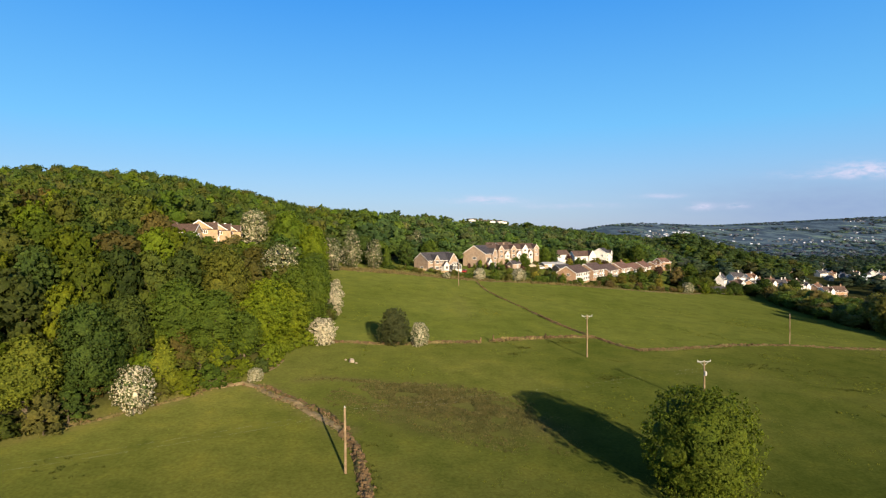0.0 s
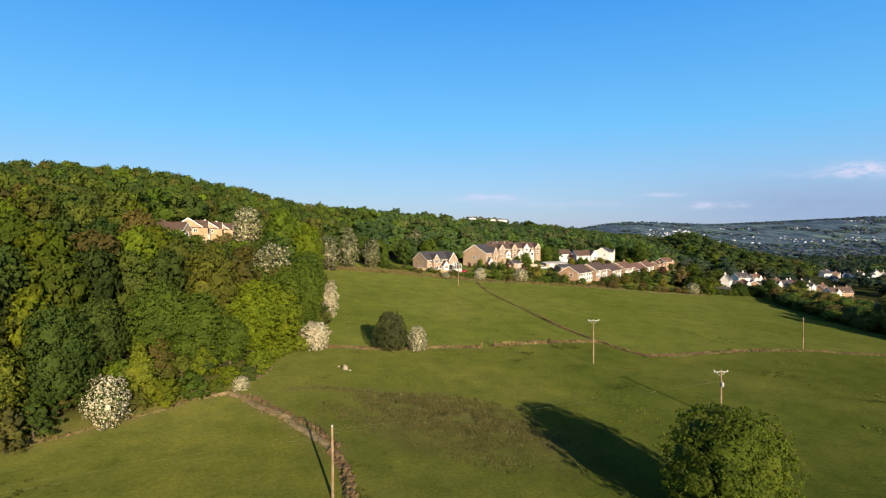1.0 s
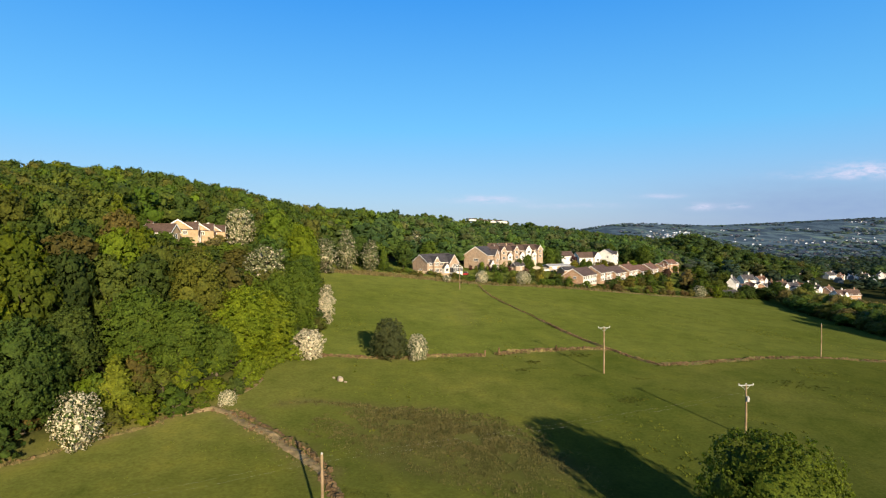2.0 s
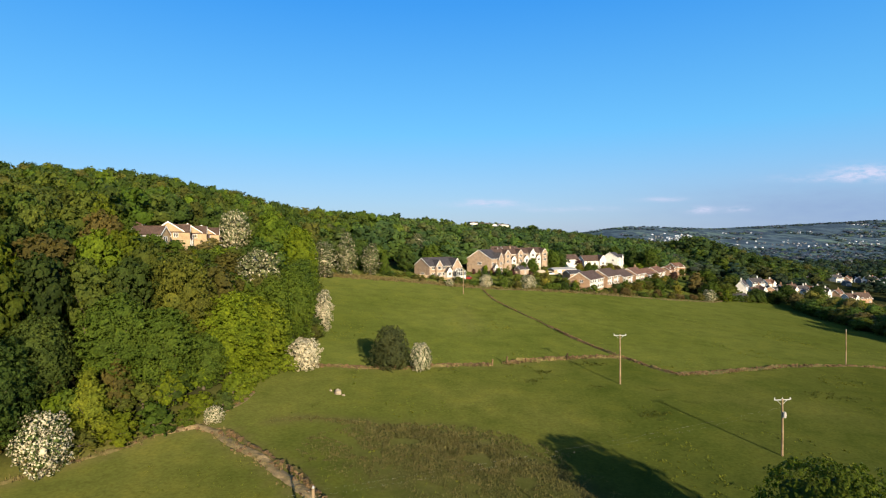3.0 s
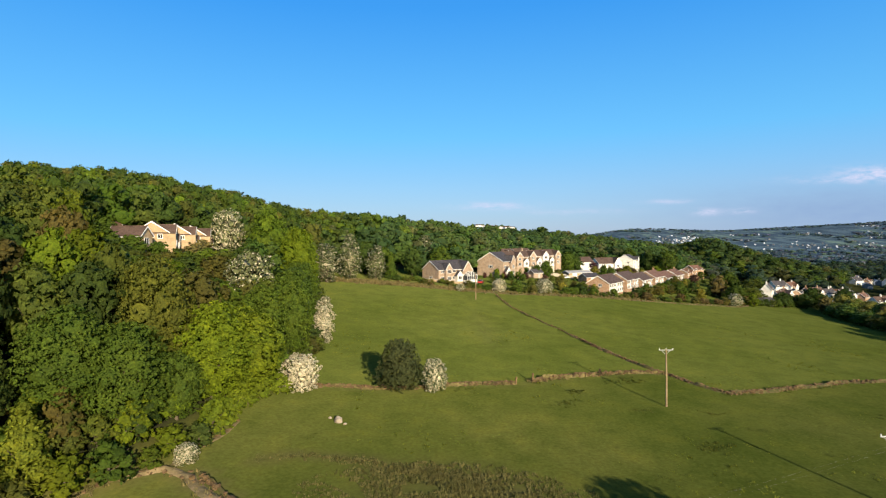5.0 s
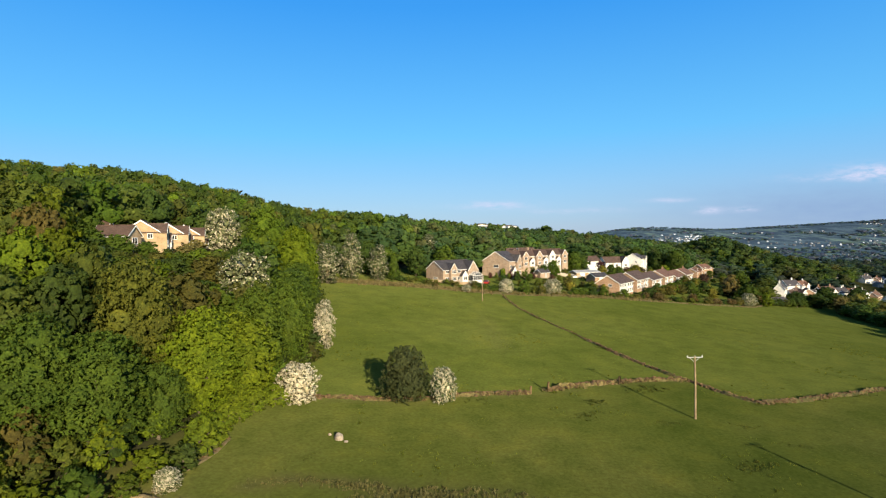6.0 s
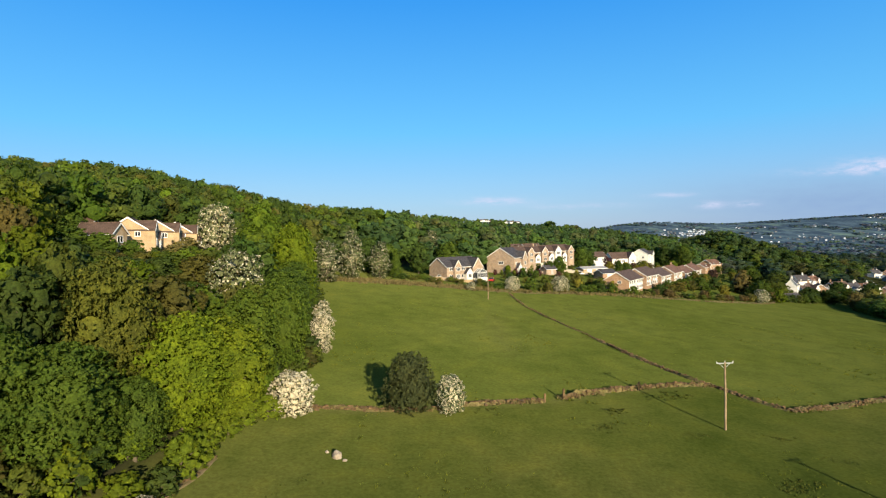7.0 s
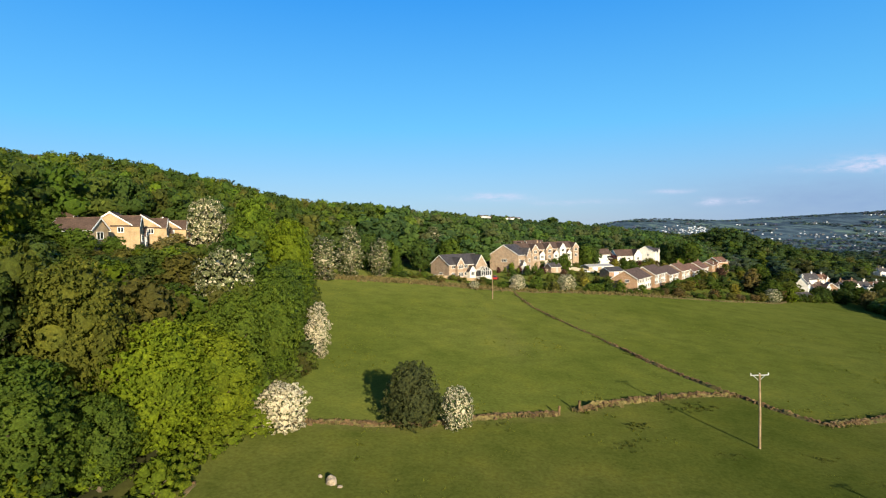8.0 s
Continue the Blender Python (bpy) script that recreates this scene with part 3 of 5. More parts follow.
# ---- the hillside wood ----
EDGE_TREES = [
    # x, y, width, height, tint, model
    (-54.5, 70.5, 9.5, 9.5, (0.10, 0.115, 0.014), BROAD[0]),
    (-50.0, 76.0, 9.0, 13.0, DARK, BROAD[1]),
    (-49.0, 83.0, 8.0, 10.5, (0.044, 0.062, 0.012), BROAD[2]),
    (-43.8, 83.6, 6.0, 7.4, (0.105, 0.120, 0.012), CONE),
    (-44.6, 90.5, 10.5, 11.5, MID, BROAD[0]),
    (-40.2, 93.6, 9.6, 10.8, (0.054, 0.080, 0.010), BROAD[1]),
    (-37.2, 98.6, 6.6, 8.0, (0.058, 0.084, 0.011), BROAD[2]),
    (-36.2, 106.0, 11.0, 12.5, LIME, BROAD[0]),
    (-34.6, 111.5, 11.0, 11.5, (0.094, 0.118, 0.008), BROAD[1]),
    (-42.5, 104.0, 10.0, 14.5, (0.076, 0.080, 0.012), BROAD[2]),
    (-34.5, 120.0, 9.0, 12.5, (0.064, 0.090, 0.010), BROAD[0]),
    (-33.0, 127.5, 9.0, 13.0, (0.062, 0.088, 0.010), BROAD[2]),
    (-35.0, 137.0, 9.0, 12.0, MID, BROAD[1]),
    (-38.0, 147.0, 9.5, 10.5, DARK, BROAD[0]),
    (-39.5, 157.0, 9.0, 10.5, MID, BROAD[1]),
    (-42.5, 167.0, 10.5, 16.5, LIME, BROAD[2]),
    (-50.5, 170.0, 10.0, 16.0, FRESH, BROAD[1]),
    (-45.5, 181.0, 9.0, 12.0, (0.050, 0.078, 0.012), BROAD[0]),
    (-49.0, 194.0, 9.0, 11.5, DARK, BROAD[1]),
]
PLACED = []
HILL_HOUSES = [(-68.5, 153.0), (-68.5, 162.5), (-69.0, 171.2), (-67.8, 141.2)]


def pick_tint(rng):
    t = np.array((DARK, MID, MID, FRESH, OLIVE, OLIVE, BRONZE, BLUE, DARK, (0.080, 0.071, 0.016), DARK, LIME)[rng.integers(12)]) * np.array((0.82, 0.80, 0.85))
    return tuple((t * rng.uniform(0.78, 1.4) * rng.uniform(0.92, 1.08, 3)).tolist())


def top_limit(x, y):
    """Height of the canopy's upper side, kept low below the hill houses."""
    lim = 1e9
    if y < 168 and x < -36:
        for k, (hx, hy) in enumerate(HILL_HOUSES):
            a = math.atan2(hx + 2, hy - 28) - math.atan2(x + 2, y - 28)
            if abs(a) < (0.035, 0.045, 0.065, 0.05)[k] and math.hypot(x, y) < math.hypot(hx, hy) - 2:
                lim = min(lim, 28.6 if k < 3 else 31.0)
        a = math.atan2(-40.0, 107.0) - math.atan2(x + 2, y - 28)
        if abs(a) < 0.07 and math.hypot(x, y) < 141:
            lim = min(lim, 24.0)
    return lim


def build_wood():
    rng = np.random.default_rng(5)
    for x, y, w, h, tint, model in EDGE_TREES:
        plant(model, "tree", x, y, w, h, tint, "leafy broadleaved tree at the wood's edge above the field", group="trees at the wood's edge")
        PLACED.append((x, y, w))
    for x, y, w, h, a in ((-62.0, 173.0, 8.5, 11.0, 0.72), (-42.0, 135, 9.5, 11.0, 0.84)):
        plant(THORN[1], "hawthorn", x, y, w, h, (0.12, 0.13, 0.055), "tall cream-flowering tree inside the hillside wood", "hawthorn", "flowering trees in the wood", alpha=a)
        PLACED.append((x, y, w))
    for k, y in enumerate(np.arange(66.0, 215.0, 3.1)):
        x = float(np.interp(y, EDGE_Y, EDGE_X)) - rng.uniform(0.2, 1.8) + (1.1 if y < 118 else 0.0)
        if min(math.hypot(x - a, y - c) for a, c in ((-27.8, 117.6), (-31.2, 146.0), (-31.3, 94.3), (-44.6, 77.0))) < 3.2:
            continue
        w = rng.uniform(3.4, 5.4) + (1.2 if y < 88 else 0.0)
        tint = pick_tint(rng)
        plant(SMALL[k % 3], "shrub", x, y, w, w * rng.uniform(0.55, 0.9), (0.084, 0.108, 0.008) if 100 < y < 118 else tint, "leafy undergrowth shrub along the wood's edge", "shrub", "undergrowth along the wood")
    for k in range(70):
        y = rng.uniform(68, 132)
        x = float(np.interp(y, EDGE_Y, EDGE_X)) - rng.uniform(2.5, 9)
        w = rng.uniform(4, 6)
        tint = pick_tint(rng)
        plant(SMALL[k % 3], "shrub", x, y, w, w * rng.uniform(0.7, 1.0), (0.080, 0.104, 0.008) if 101 < y < 117 else tint, "leafy undergrowth shrub along the wood's edge", "shrub", "undergrowth along the wood")
    for k, (x, y, w) in enumerate(((-62.0, 155.5, 6.0), (-63.5, 160.0, 6.5), (-65.0, 166.0, 6.0), (-58.5, 150.0, 5.0))):
        plant(SMALL[k % 3], "shrub", x, y, w, 2.4, (0.125, 0.105, 0.035), "tan-coloured rough shrub below the hillside houses", "shrub", "rough bank below the hillside houses")
    for x, y, w, h in ((-63.6, 134.6, 6.5, 4.5), (-68.8, 134.8, 6.5, 4.3), (-73.6, 137.0, 6.5, 5.4), (-61.4, 139.4, 4.8, 3.8), (-73.5, 142.0, 5.0, 5.6)):
        plant(WOODY[int(w) % 4], "tree", x, y, w, h, MID, "low leafy tree before the hillside houses", group="trees of the hillside wood")
    near, stuff = [], []
    tries = rng.uniform((-250, 40), (-28, 330), (24000, 2))
    tries = tries[np.argsort(np.hypot(tries[:, 0] + 2, tries[:, 1] - 30))]
    grid = {}
    for x, y, w in PLACED:
        grid.setdefault((int(x // 12), int(y // 12)), []).append((x, y, w))
    for x, y in tries:
        s = float(wood_depth(x, y))
        if s < 4.5 or s > 125 or (y > 225 and x > -44) or math.atan2(-x, y + 6) > 0.80:
            continue
        if any(abs(x - hx) < 6.5 and abs(y - hy) < 6 for hx, hy in HILL_HOUSES):
            continue
        d = math.hypot(x, y - 25)
        if math.atan2(-x, y) > 1.05 and y < 45:
            continue
        w = rng.uniform(6.8, 11.8) * (1 if d < 180 else 1.1)
        h = rng.uniform(8.7, 11.3) + 0.2 * w - (0.5 if y > 145 else 0.0)
        h = max(2.2, min(h, top_limit(x, y) * rng.uniform(0.94, 1.0) - ground_z(x, y)))
        w = min(w, h * 1.15 + 0.6)
        key = (int(x // 12), int(y // 12))
        if any(math.hypot(x - a, y - b) < 0.33 * (w + c) for i in (-1, 0, 1) for j in (-1, 0, 1) for a, b, c in grid.get((key[0] + i, key[1] + j), ())):
            continue
        grid.setdefault(key, []).append((x, y, w))
        (near if len(near) < 100 else stuff).append((x, y, w, h, pick_tint(rng)))
    for k, (x, y, w, h, tint) in enumerate(near):
        plant(WOODY[k % 4], "tree", x, y, w, h, tint, "tall leafy tree in the dense hillside wood", group="trees of the hillside wood")
    return stuff


def joined_wood(name, trees, label, seed, sprays=340, size=1.05, haze_tone=(1.0, 1.0, 1.0), lobes=9):
    """Countless far trees as one leafy mass, each with trunk-high crown of lobes and sprays."""
    rng = np.random.default_rng(seed)
    mean = np.array((0.05, 0.08, 0.013))
    kinds = [crown_arrays(np.random.default_rng(seed + k), 9, 12, lobes, sprays, size, "round", 0.05, 1) for k in range(5)]
    V, Fc, T, N, at = [], [], [], [], 0
    for x, y, w, h, tint in trees:
        v, f, nn = kinds[rng.integers(5)]
        a = rng.uniform(0, math.tau)
        ca, sa = math.cos(a), math.sin(a)
        k = w / 9
        V.append(np.stack([(v[:, 0] * ca - v[:, 1] * sa) * k + x, (v[:, 0] * sa + v[:, 1] * ca) * k + y, v[:, 2] * h / 12 + ground_z(x, y) - 0.3], 1))
        N.append(np.stack([nn[:, 0] * ca - nn[:, 1] * sa, nn[:, 0] * sa + nn[:, 1] * ca, nn[:, 2]], 1))
        Fc.append(np.array(f) + at)
        # the multiplier puts blue distance haze into the leaf colour
        T.append(np.tile((*(0.72 * np.array(tint) + 0.28 * mean) * np.array(haze_tone), 1.0), (len(v), 1)))
        at += len(v)
    if not V:
        return
    V, Fc, T = np.concatenate(V), np.concatenate(Fc), np.concatenate(T)
    me = bpy.data.meshes.new(name)
    me.vertices.add(len(V))
    me.vertices.foreach_set("co", V.ravel())
    me.loops.add(Fc.size)
    me.loops.foreach_set("vertex_index", Fc.ravel().astype(np.int32))
    me.polygons.add(len(Fc))
    me.polygons.foreach_set("loop_start", np.arange(0, Fc.size, 3, dtype=np.int32))
    me.update()
    a = me.attributes.new("tint", "FLOAT_COLOR", "POINT")
    a.data.foreach_set("color", T.ravel().astype(np.float32))
    me.materials.append(WOOD_LEAF)
    lean_normals(me, np.concatenate(N))
    tagged(new(name, me), label, "wood", kind="stuff")


joined_wood("hillside_wood", build_wood(), "dense mixed green wood covering the far hillside", 200)


def scatter(rng, n, ok, box, wr, hr, gap=0.38, limit=600):
    out = []
    (x0, x1), (y0, y1) = box
    grid = {}
    for _ in range(n):
        x, y = rng.uniform(x0, x1), rng.uniform(y0, y1)
        if not ok(x, y):
            continue
        w = rng.uniform(*wr)
        key = (int(x // 15), int(y // 15))
        if any(math.hypot(x - a, y - b) < gap * (w + c) for i in (-1, 0, 1) for j in (-1, 0, 1) for a, b, c in grid.get((key[0] + i, key[1] + j), ())):
            continue
        grid.setdefault(key, []).append((x, y, w))
        out.append((x, y, w, rng.uniform(*hr), pick_tint(rng)))
        if len(out) >= limit:
            break
    return out


FAR_SPOTS = [(318, 545), (336, 560), (352, 556), (372, 572), (388, 566), (404, 585), (420, 574), (345, 590), (382, 604), (432, 600), (300, 520), (410, 556)]


def build_far_woods():
    rng = np.random.default_rng(9)
    # bluer leaf multipliers paint distance haze into the ridge and valley woods
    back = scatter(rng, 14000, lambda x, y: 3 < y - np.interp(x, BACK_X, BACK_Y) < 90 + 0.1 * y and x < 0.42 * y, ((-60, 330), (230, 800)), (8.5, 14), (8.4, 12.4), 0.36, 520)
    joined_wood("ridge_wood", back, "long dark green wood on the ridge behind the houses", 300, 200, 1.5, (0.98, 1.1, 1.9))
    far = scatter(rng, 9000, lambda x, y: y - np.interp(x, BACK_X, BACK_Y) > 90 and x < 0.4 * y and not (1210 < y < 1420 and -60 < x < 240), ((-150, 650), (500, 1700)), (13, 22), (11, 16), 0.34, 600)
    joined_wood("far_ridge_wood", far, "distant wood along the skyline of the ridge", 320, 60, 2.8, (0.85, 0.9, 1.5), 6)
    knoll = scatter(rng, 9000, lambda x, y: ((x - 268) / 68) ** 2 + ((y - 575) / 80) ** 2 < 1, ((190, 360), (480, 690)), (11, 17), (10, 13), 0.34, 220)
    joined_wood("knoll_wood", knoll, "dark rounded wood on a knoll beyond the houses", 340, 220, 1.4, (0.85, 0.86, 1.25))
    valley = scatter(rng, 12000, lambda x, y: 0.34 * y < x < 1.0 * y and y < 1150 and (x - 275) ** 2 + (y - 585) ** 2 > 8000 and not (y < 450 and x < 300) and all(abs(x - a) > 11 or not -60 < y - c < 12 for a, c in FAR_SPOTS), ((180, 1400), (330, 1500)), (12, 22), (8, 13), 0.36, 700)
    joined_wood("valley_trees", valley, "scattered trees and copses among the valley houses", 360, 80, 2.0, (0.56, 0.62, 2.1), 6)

    # valley floor and far hill leaves get strong haze blue painted in
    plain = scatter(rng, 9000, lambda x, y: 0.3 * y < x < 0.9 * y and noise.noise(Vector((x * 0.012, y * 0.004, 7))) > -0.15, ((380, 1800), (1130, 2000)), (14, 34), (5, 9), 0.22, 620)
    joined_wood("valley_floor_woods", plain, "copses with blue haze in their colour over the valley floor", 390, 16, 3.6, (1.0, 1.08, 8.5), 5)
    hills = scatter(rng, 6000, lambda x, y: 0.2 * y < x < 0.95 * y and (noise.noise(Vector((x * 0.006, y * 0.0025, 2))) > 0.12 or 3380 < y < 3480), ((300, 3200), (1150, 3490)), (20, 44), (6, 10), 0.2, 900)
    joined_wood("far_hill_woods", hills, "woods with blue haze in their colour across the far valley side", 380, 12, 5.0, (1.2, 1.25, 10.0), 4)


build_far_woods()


HOUSE_SPOTS = [(-9.3, 246.5, 13), (12, 284, 14), (18.5, 301, 8), (25.5, 307, 8), (32.5, 314, 8), (39.5, 320, 8), (50.5, 301, 7), (52.5, 285, 5), (29, 285, 4), (59, 322, 6), (43, 311, 7), (4, 270, 6), (-2, 240, 5), (-14, 237, 5), (12, 283, 5), (64, 352, 8), (79, 362, 10), (95, 374, 9)] + [(53 + 60 * k / 9, 259 + 93 * k / 9, 9) for k in range(10)]


def build_right_trees():
    """Tree belt along the pasture's far corner, and hedges and garden trees below the houses."""
    rng = np.random.default_rng(12)
    spots = []
    for y in np.arange(142, 300, 6.0):
        edge = np.interp(y, (100, 150, 180, 214, 280, 311), (142, 140, 142, 142, 156, 166))
        for k in range(3):
            spots.append((edge + rng.uniform(0, 4) + k * 8, y + rng.uniform(-2, 2), rng.uniform(7, 12), (rng.uniform(6, 12.5) - k + (1.0 if y < 235 else 0.0) if k else rng.uniform(4, 8.5))))
    spots += [(141, 188, 12, 14), (148, 203, 12, 13.5), (140, 176, 9, 9), (150, 190, 11, 15)]
    for _ in range(34):
        x, y = rng.uniform(168, 250), rng.uniform(190, 315)
        spots.append((x, y, rng.uniform(9, 13), rng.uniform(8, 12)))
    for k, (x, y, w, h) in enumerate(spots):
        tint = tuple((np.array((DARK, BRONZE, OLIVE, (0.075, 0.06, 0.02), BRONZE)[rng.integers(5)]) * 1.5).tolist())
        plant(WOODY[k % 4] if k % 3 == 0 else BELT[k % 3], "tree", x, y, w, h, tint, "dark leafy tree in the belt along the pasture", group="tree belt beside the pasture")
    # hedge line at the top of the pasture
    line = [(-46, 221), (-20, 224), (0, 226), (14, 230), (37, 243), (60, 250), (80, 257), (112, 275), (131, 300), (157, 313)]
    k = 0
    for (ax, ay), (bx, by) in zip(line, line[1:]):
        n = int(math.hypot(bx - ax, by - ay) / (2.8 if ax > 10 else 5))
        for i in range(n):
            u = (i + rng.random()) / n
            x, y = ax + (bx - ax) * u, ay + (by - ay) * u + rng.uniform(0, 3)
            big = ax > 10
            w = rng.uniform(2.4, 5.6) if big else rng.uniform(2.0, 3.0)
            h = w * rng.uniform(0.45, 0.85) if big else rng.uniform(0.9, 1.6)
            tint = (MID, DARK, OLIVE, (0.10, 0.09, 0.02), BRONZE, (0.085, 0.06, 0.022))[rng.integers(6)]
            plant(SMALL[k % 3], "shrub", x, y, w, h, tint, "bushy green shrub in the hedge above the pasture", "shrub", "hedge shrubs below the houses")
            k += 1
    for x, y, w, h, a in ((9.2, 228.5, 5.4, 5.0, 0.35), (26, 238, 6.5, 5.5, 0.5), (110, 273, 6.5, 5.4, 0.65), (-4, 223.5, 3.5, 2.6, 0.5)):
        plant(THORN[0], "hawthorn", x, y, w, h, (0.06, 0.08, 0.025), "hawthorn with pale blossom in the top hedge", "hawthorn", "hawthorns in the top hedge", alpha=a)
    for x, y, w, h, a in ((-47, 214, 10, 12.5, 0.78), (-40.5, 221, 8, 15.5, 0.8), (-33, 227, 8, 12, 0.82), (-19, 276, 9, 12, 0.88), (-52, 200, 7, 9, 0.8)):
        plant(THORN[2], "hawthorn", x, y, w, h, (0.085, 0.10, 0.035), "tall tree with creamy blossom before the wood", "hawthorn", "blossoming trees above the pasture", alpha=a)
    garden = [
        (-28.5, 233, 5, 9.5, MID, CONE), (-22, 246, 9, 11, DARK, WOODY[0]), (-12, 262, 10, 12, MID, WOODY[1]), 
        (-32, 240, 8, 10, MID, WOODY[3]), (-38, 236, 9, 12, DARK, WOODY[0]), (-6, 278, 9, 11, MID, WOODY[1]),
        (11.5, 275, 3.5, 4.2, LIME, SMALL[0]), (14.5, 274, 3, 3.2, (0.06, 0.02, 0.02), SMALL[1]), (17.5, 274.5, 3.2, 3.4, FRESH, SMALL[2]), (20.5, 275, 4, 3.6, MID, SMALL[0]), (24, 277, 3.4, 3.2, (0.05, 0.02, 0.02), SMALL[1]),
        (30, 286, 5, 6, DARK, SMALL[2]), (34.5, 289, 6, 8, MID, WOODY[2]), (50, 322, 9, 10, MID, WOODY[3]), (56, 332, 8, 9, DARK, WOODY[0]),
        (66, 335, 6, 6, (0.06, 0.022, 0.022), SMALL[0]), (73, 340, 4.5, 5, MID, SMALL[1]), (104, 350, 7, 6, LIME, SMALL[2]), (118, 372, 13, 15, MID, WOODY[1]), (110, 380, 12, 14, DARK, WOODY[2]),
        (128, 296, 11, 9, OLIVE, WOODY[3]), (118, 290, 10, 8, MID, WOODY[0]), (122, 282, 6, 6.5, LIME, SMALL[1]), (140, 318, 13, 10, OLIVE, WOODY[1]), (150, 335, 12, 10, DARK, WOODY[2]), (134, 330, 12, 11, MID, WOODY[0]), (148, 306, 9, 7, DARK, WOODY[3]),
        (36, 262, 7, 4.5, BRONZE, SMALL[2]), (44, 256, 7, 4.5, OLIVE, SMALL[0]), (101, 392, 11, 15, MID, WOODY[1]), (82, 384, 9, 12, DARK, WOODY[3]), (108, 386, 7, 12, MID, WOODY[0]), (72, 268, 7, 5, MID, SMALL[1]), (80, 276, 7, 5, FRESH, SMALL[2]), (92, 285, 8, 6, MID, SMALL[0]), (102, 296, 8, 6, DARK, SMALL[1]), (66, 258, 7, 4.5, DARK, SMALL[0]),
        (160, 310, 10, 7, DARK, WOODY[1]), (172, 316, 10, 8, MID, WOODY[0]), (182, 340, 11, 8, DARK, WOODY[2]), (186, 322, 10, 7, OLIVE, WOODY[3]), (205, 350, 12, 9, DARK, WOODY[0]),
    ]
    line = [(x, y) for x, y, *_ in garden]
    for _ in range(900):
        if len(garden) > 118:
            break
        x = rng.uniform(-24, 150)
        y = np.interp(x, (-24, 0, 20, 80, 130, 150), (236, 236, 244, 262, 304, 318)) + rng.uniform(0, 75)
        if y > np.interp(x, BACK_X, BACK_Y) or any(math.hypot(x - a, y - c) < 4.6 for a, c in line) or any(math.hypot(x - a, y - c) < r for a, c, r in HOUSE_SPOTS):
            continue
        line.append((x, y))
        w = rng.uniform(2.2, 4.8) if x < 56 else rng.uniform(3, 7.5)
        garden.append((x, y, w, w * rng.uniform(0.6, 1.0), (MID, DARK, OLIVE, (0.10, 0.085, 0.016), BRONZE, (0.115, 0.11, 0.014), (0.055, 0.03, 0.02), (0.16, 0.14, 0.02))[rng.integers(8)], SMALL[rng.integers(3)]))
    for x in np.arange(120, 158, 4.0):
        garden.append((x + rng.uniform(-1, 1), float(np.interp(x, (112, 131, 157), (279, 303, 316))) + rng.uniform(-1, 1), 7, rng.uniform(4.2, 5.6), (MID, DARK, OLIVE)[rng.integers(3)], SMALL[rng.integers(3)]))
    for k in range(34):
        x = rng.uniform(-31, 12)
        y = (234.5 if k % 2 else 230.5) + rng.uniform(-1.2, 1.2)
        garden.append((x, y, rng.uniform(2.5, 5.0), rng.uniform(1.1, 2.4), (MID, DARK, OLIVE, BRONZE)[rng.integers(4)], SMALL[rng.integers(3)]))
    for x, y, w, h, tint in [(14 + 3 * k, 289.0 + 1.7 * k + (k % 2), 3.6, 3.0 + 0.6 * (k % 3), (MID, DARK, OLIVE, (0.09, 0.09, 0.02))[k % 4]) for k in range(9)]:
        garden.append((x, y, w, h, tint, SMALL[k % 3]))
    for k, (x, y) in enumerate(((6.0, 269.5), (8.6, 270.5), (11.2, 271.5), (13.8, 272.5), (16.4, 273.5))):
        garden.append((x, y, 2.2, 2.6, ((0.06, 0.022, 0.02), OLIVE, MID, (0.09, 0.10, 0.015), (0.05, 0.02, 0.018))[k], SMALL[k % 3]))
    for x, y, w, h, tint in ((90, 361, 6, 4.0, DARK), (95.5, 363, 5, 3.2, (0.11, 0.11, 0.012)), (101, 366, 5, 4.0, MID), (84, 352, 6, 3.6, (0.06, 0.025, 0.02)), (74, 349, 5, 3.4, OLIVE)):
        garden.append((x, y, w, h, tint, SMALL[int(x) % 3]))
    for x, y, w, h, tint in ((115, 299, 12, 10.5, (0.12, 0.092, 0.028)), (119, 290, 7, 6.2, (0.125, 0.13, 0.016)), (126, 289, 5, 3.6, OLIVE), (130.5, 292.5, 5, 3.2, MID), (134.5, 295, 5, 3.6, DARK), (138, 296.5, 5, 3.8, OLIVE), (142, 299, 5.5, 4.4, MID), (146, 302, 6, 4.6, DARK), (150, 305, 6, 4.0, MID), (127.5, 296, 7, 6.5, OLIVE)):
        garden.append((x, y, w, h, tint, SMALL[int(x) % 3]))
    for x, y, w, h, tint, model in garden:
        if x > 56:
            tint = tuple(0.8 * v for v in tint)
        kind = "tree" if h > 7 else "shrub"
        plant(model, "garden_" + kind, x, y, w, h, tint, "leafy garden " + kind + " among the houses above the pasture", kind, "garden trees and shrubs")


build_right_trees()


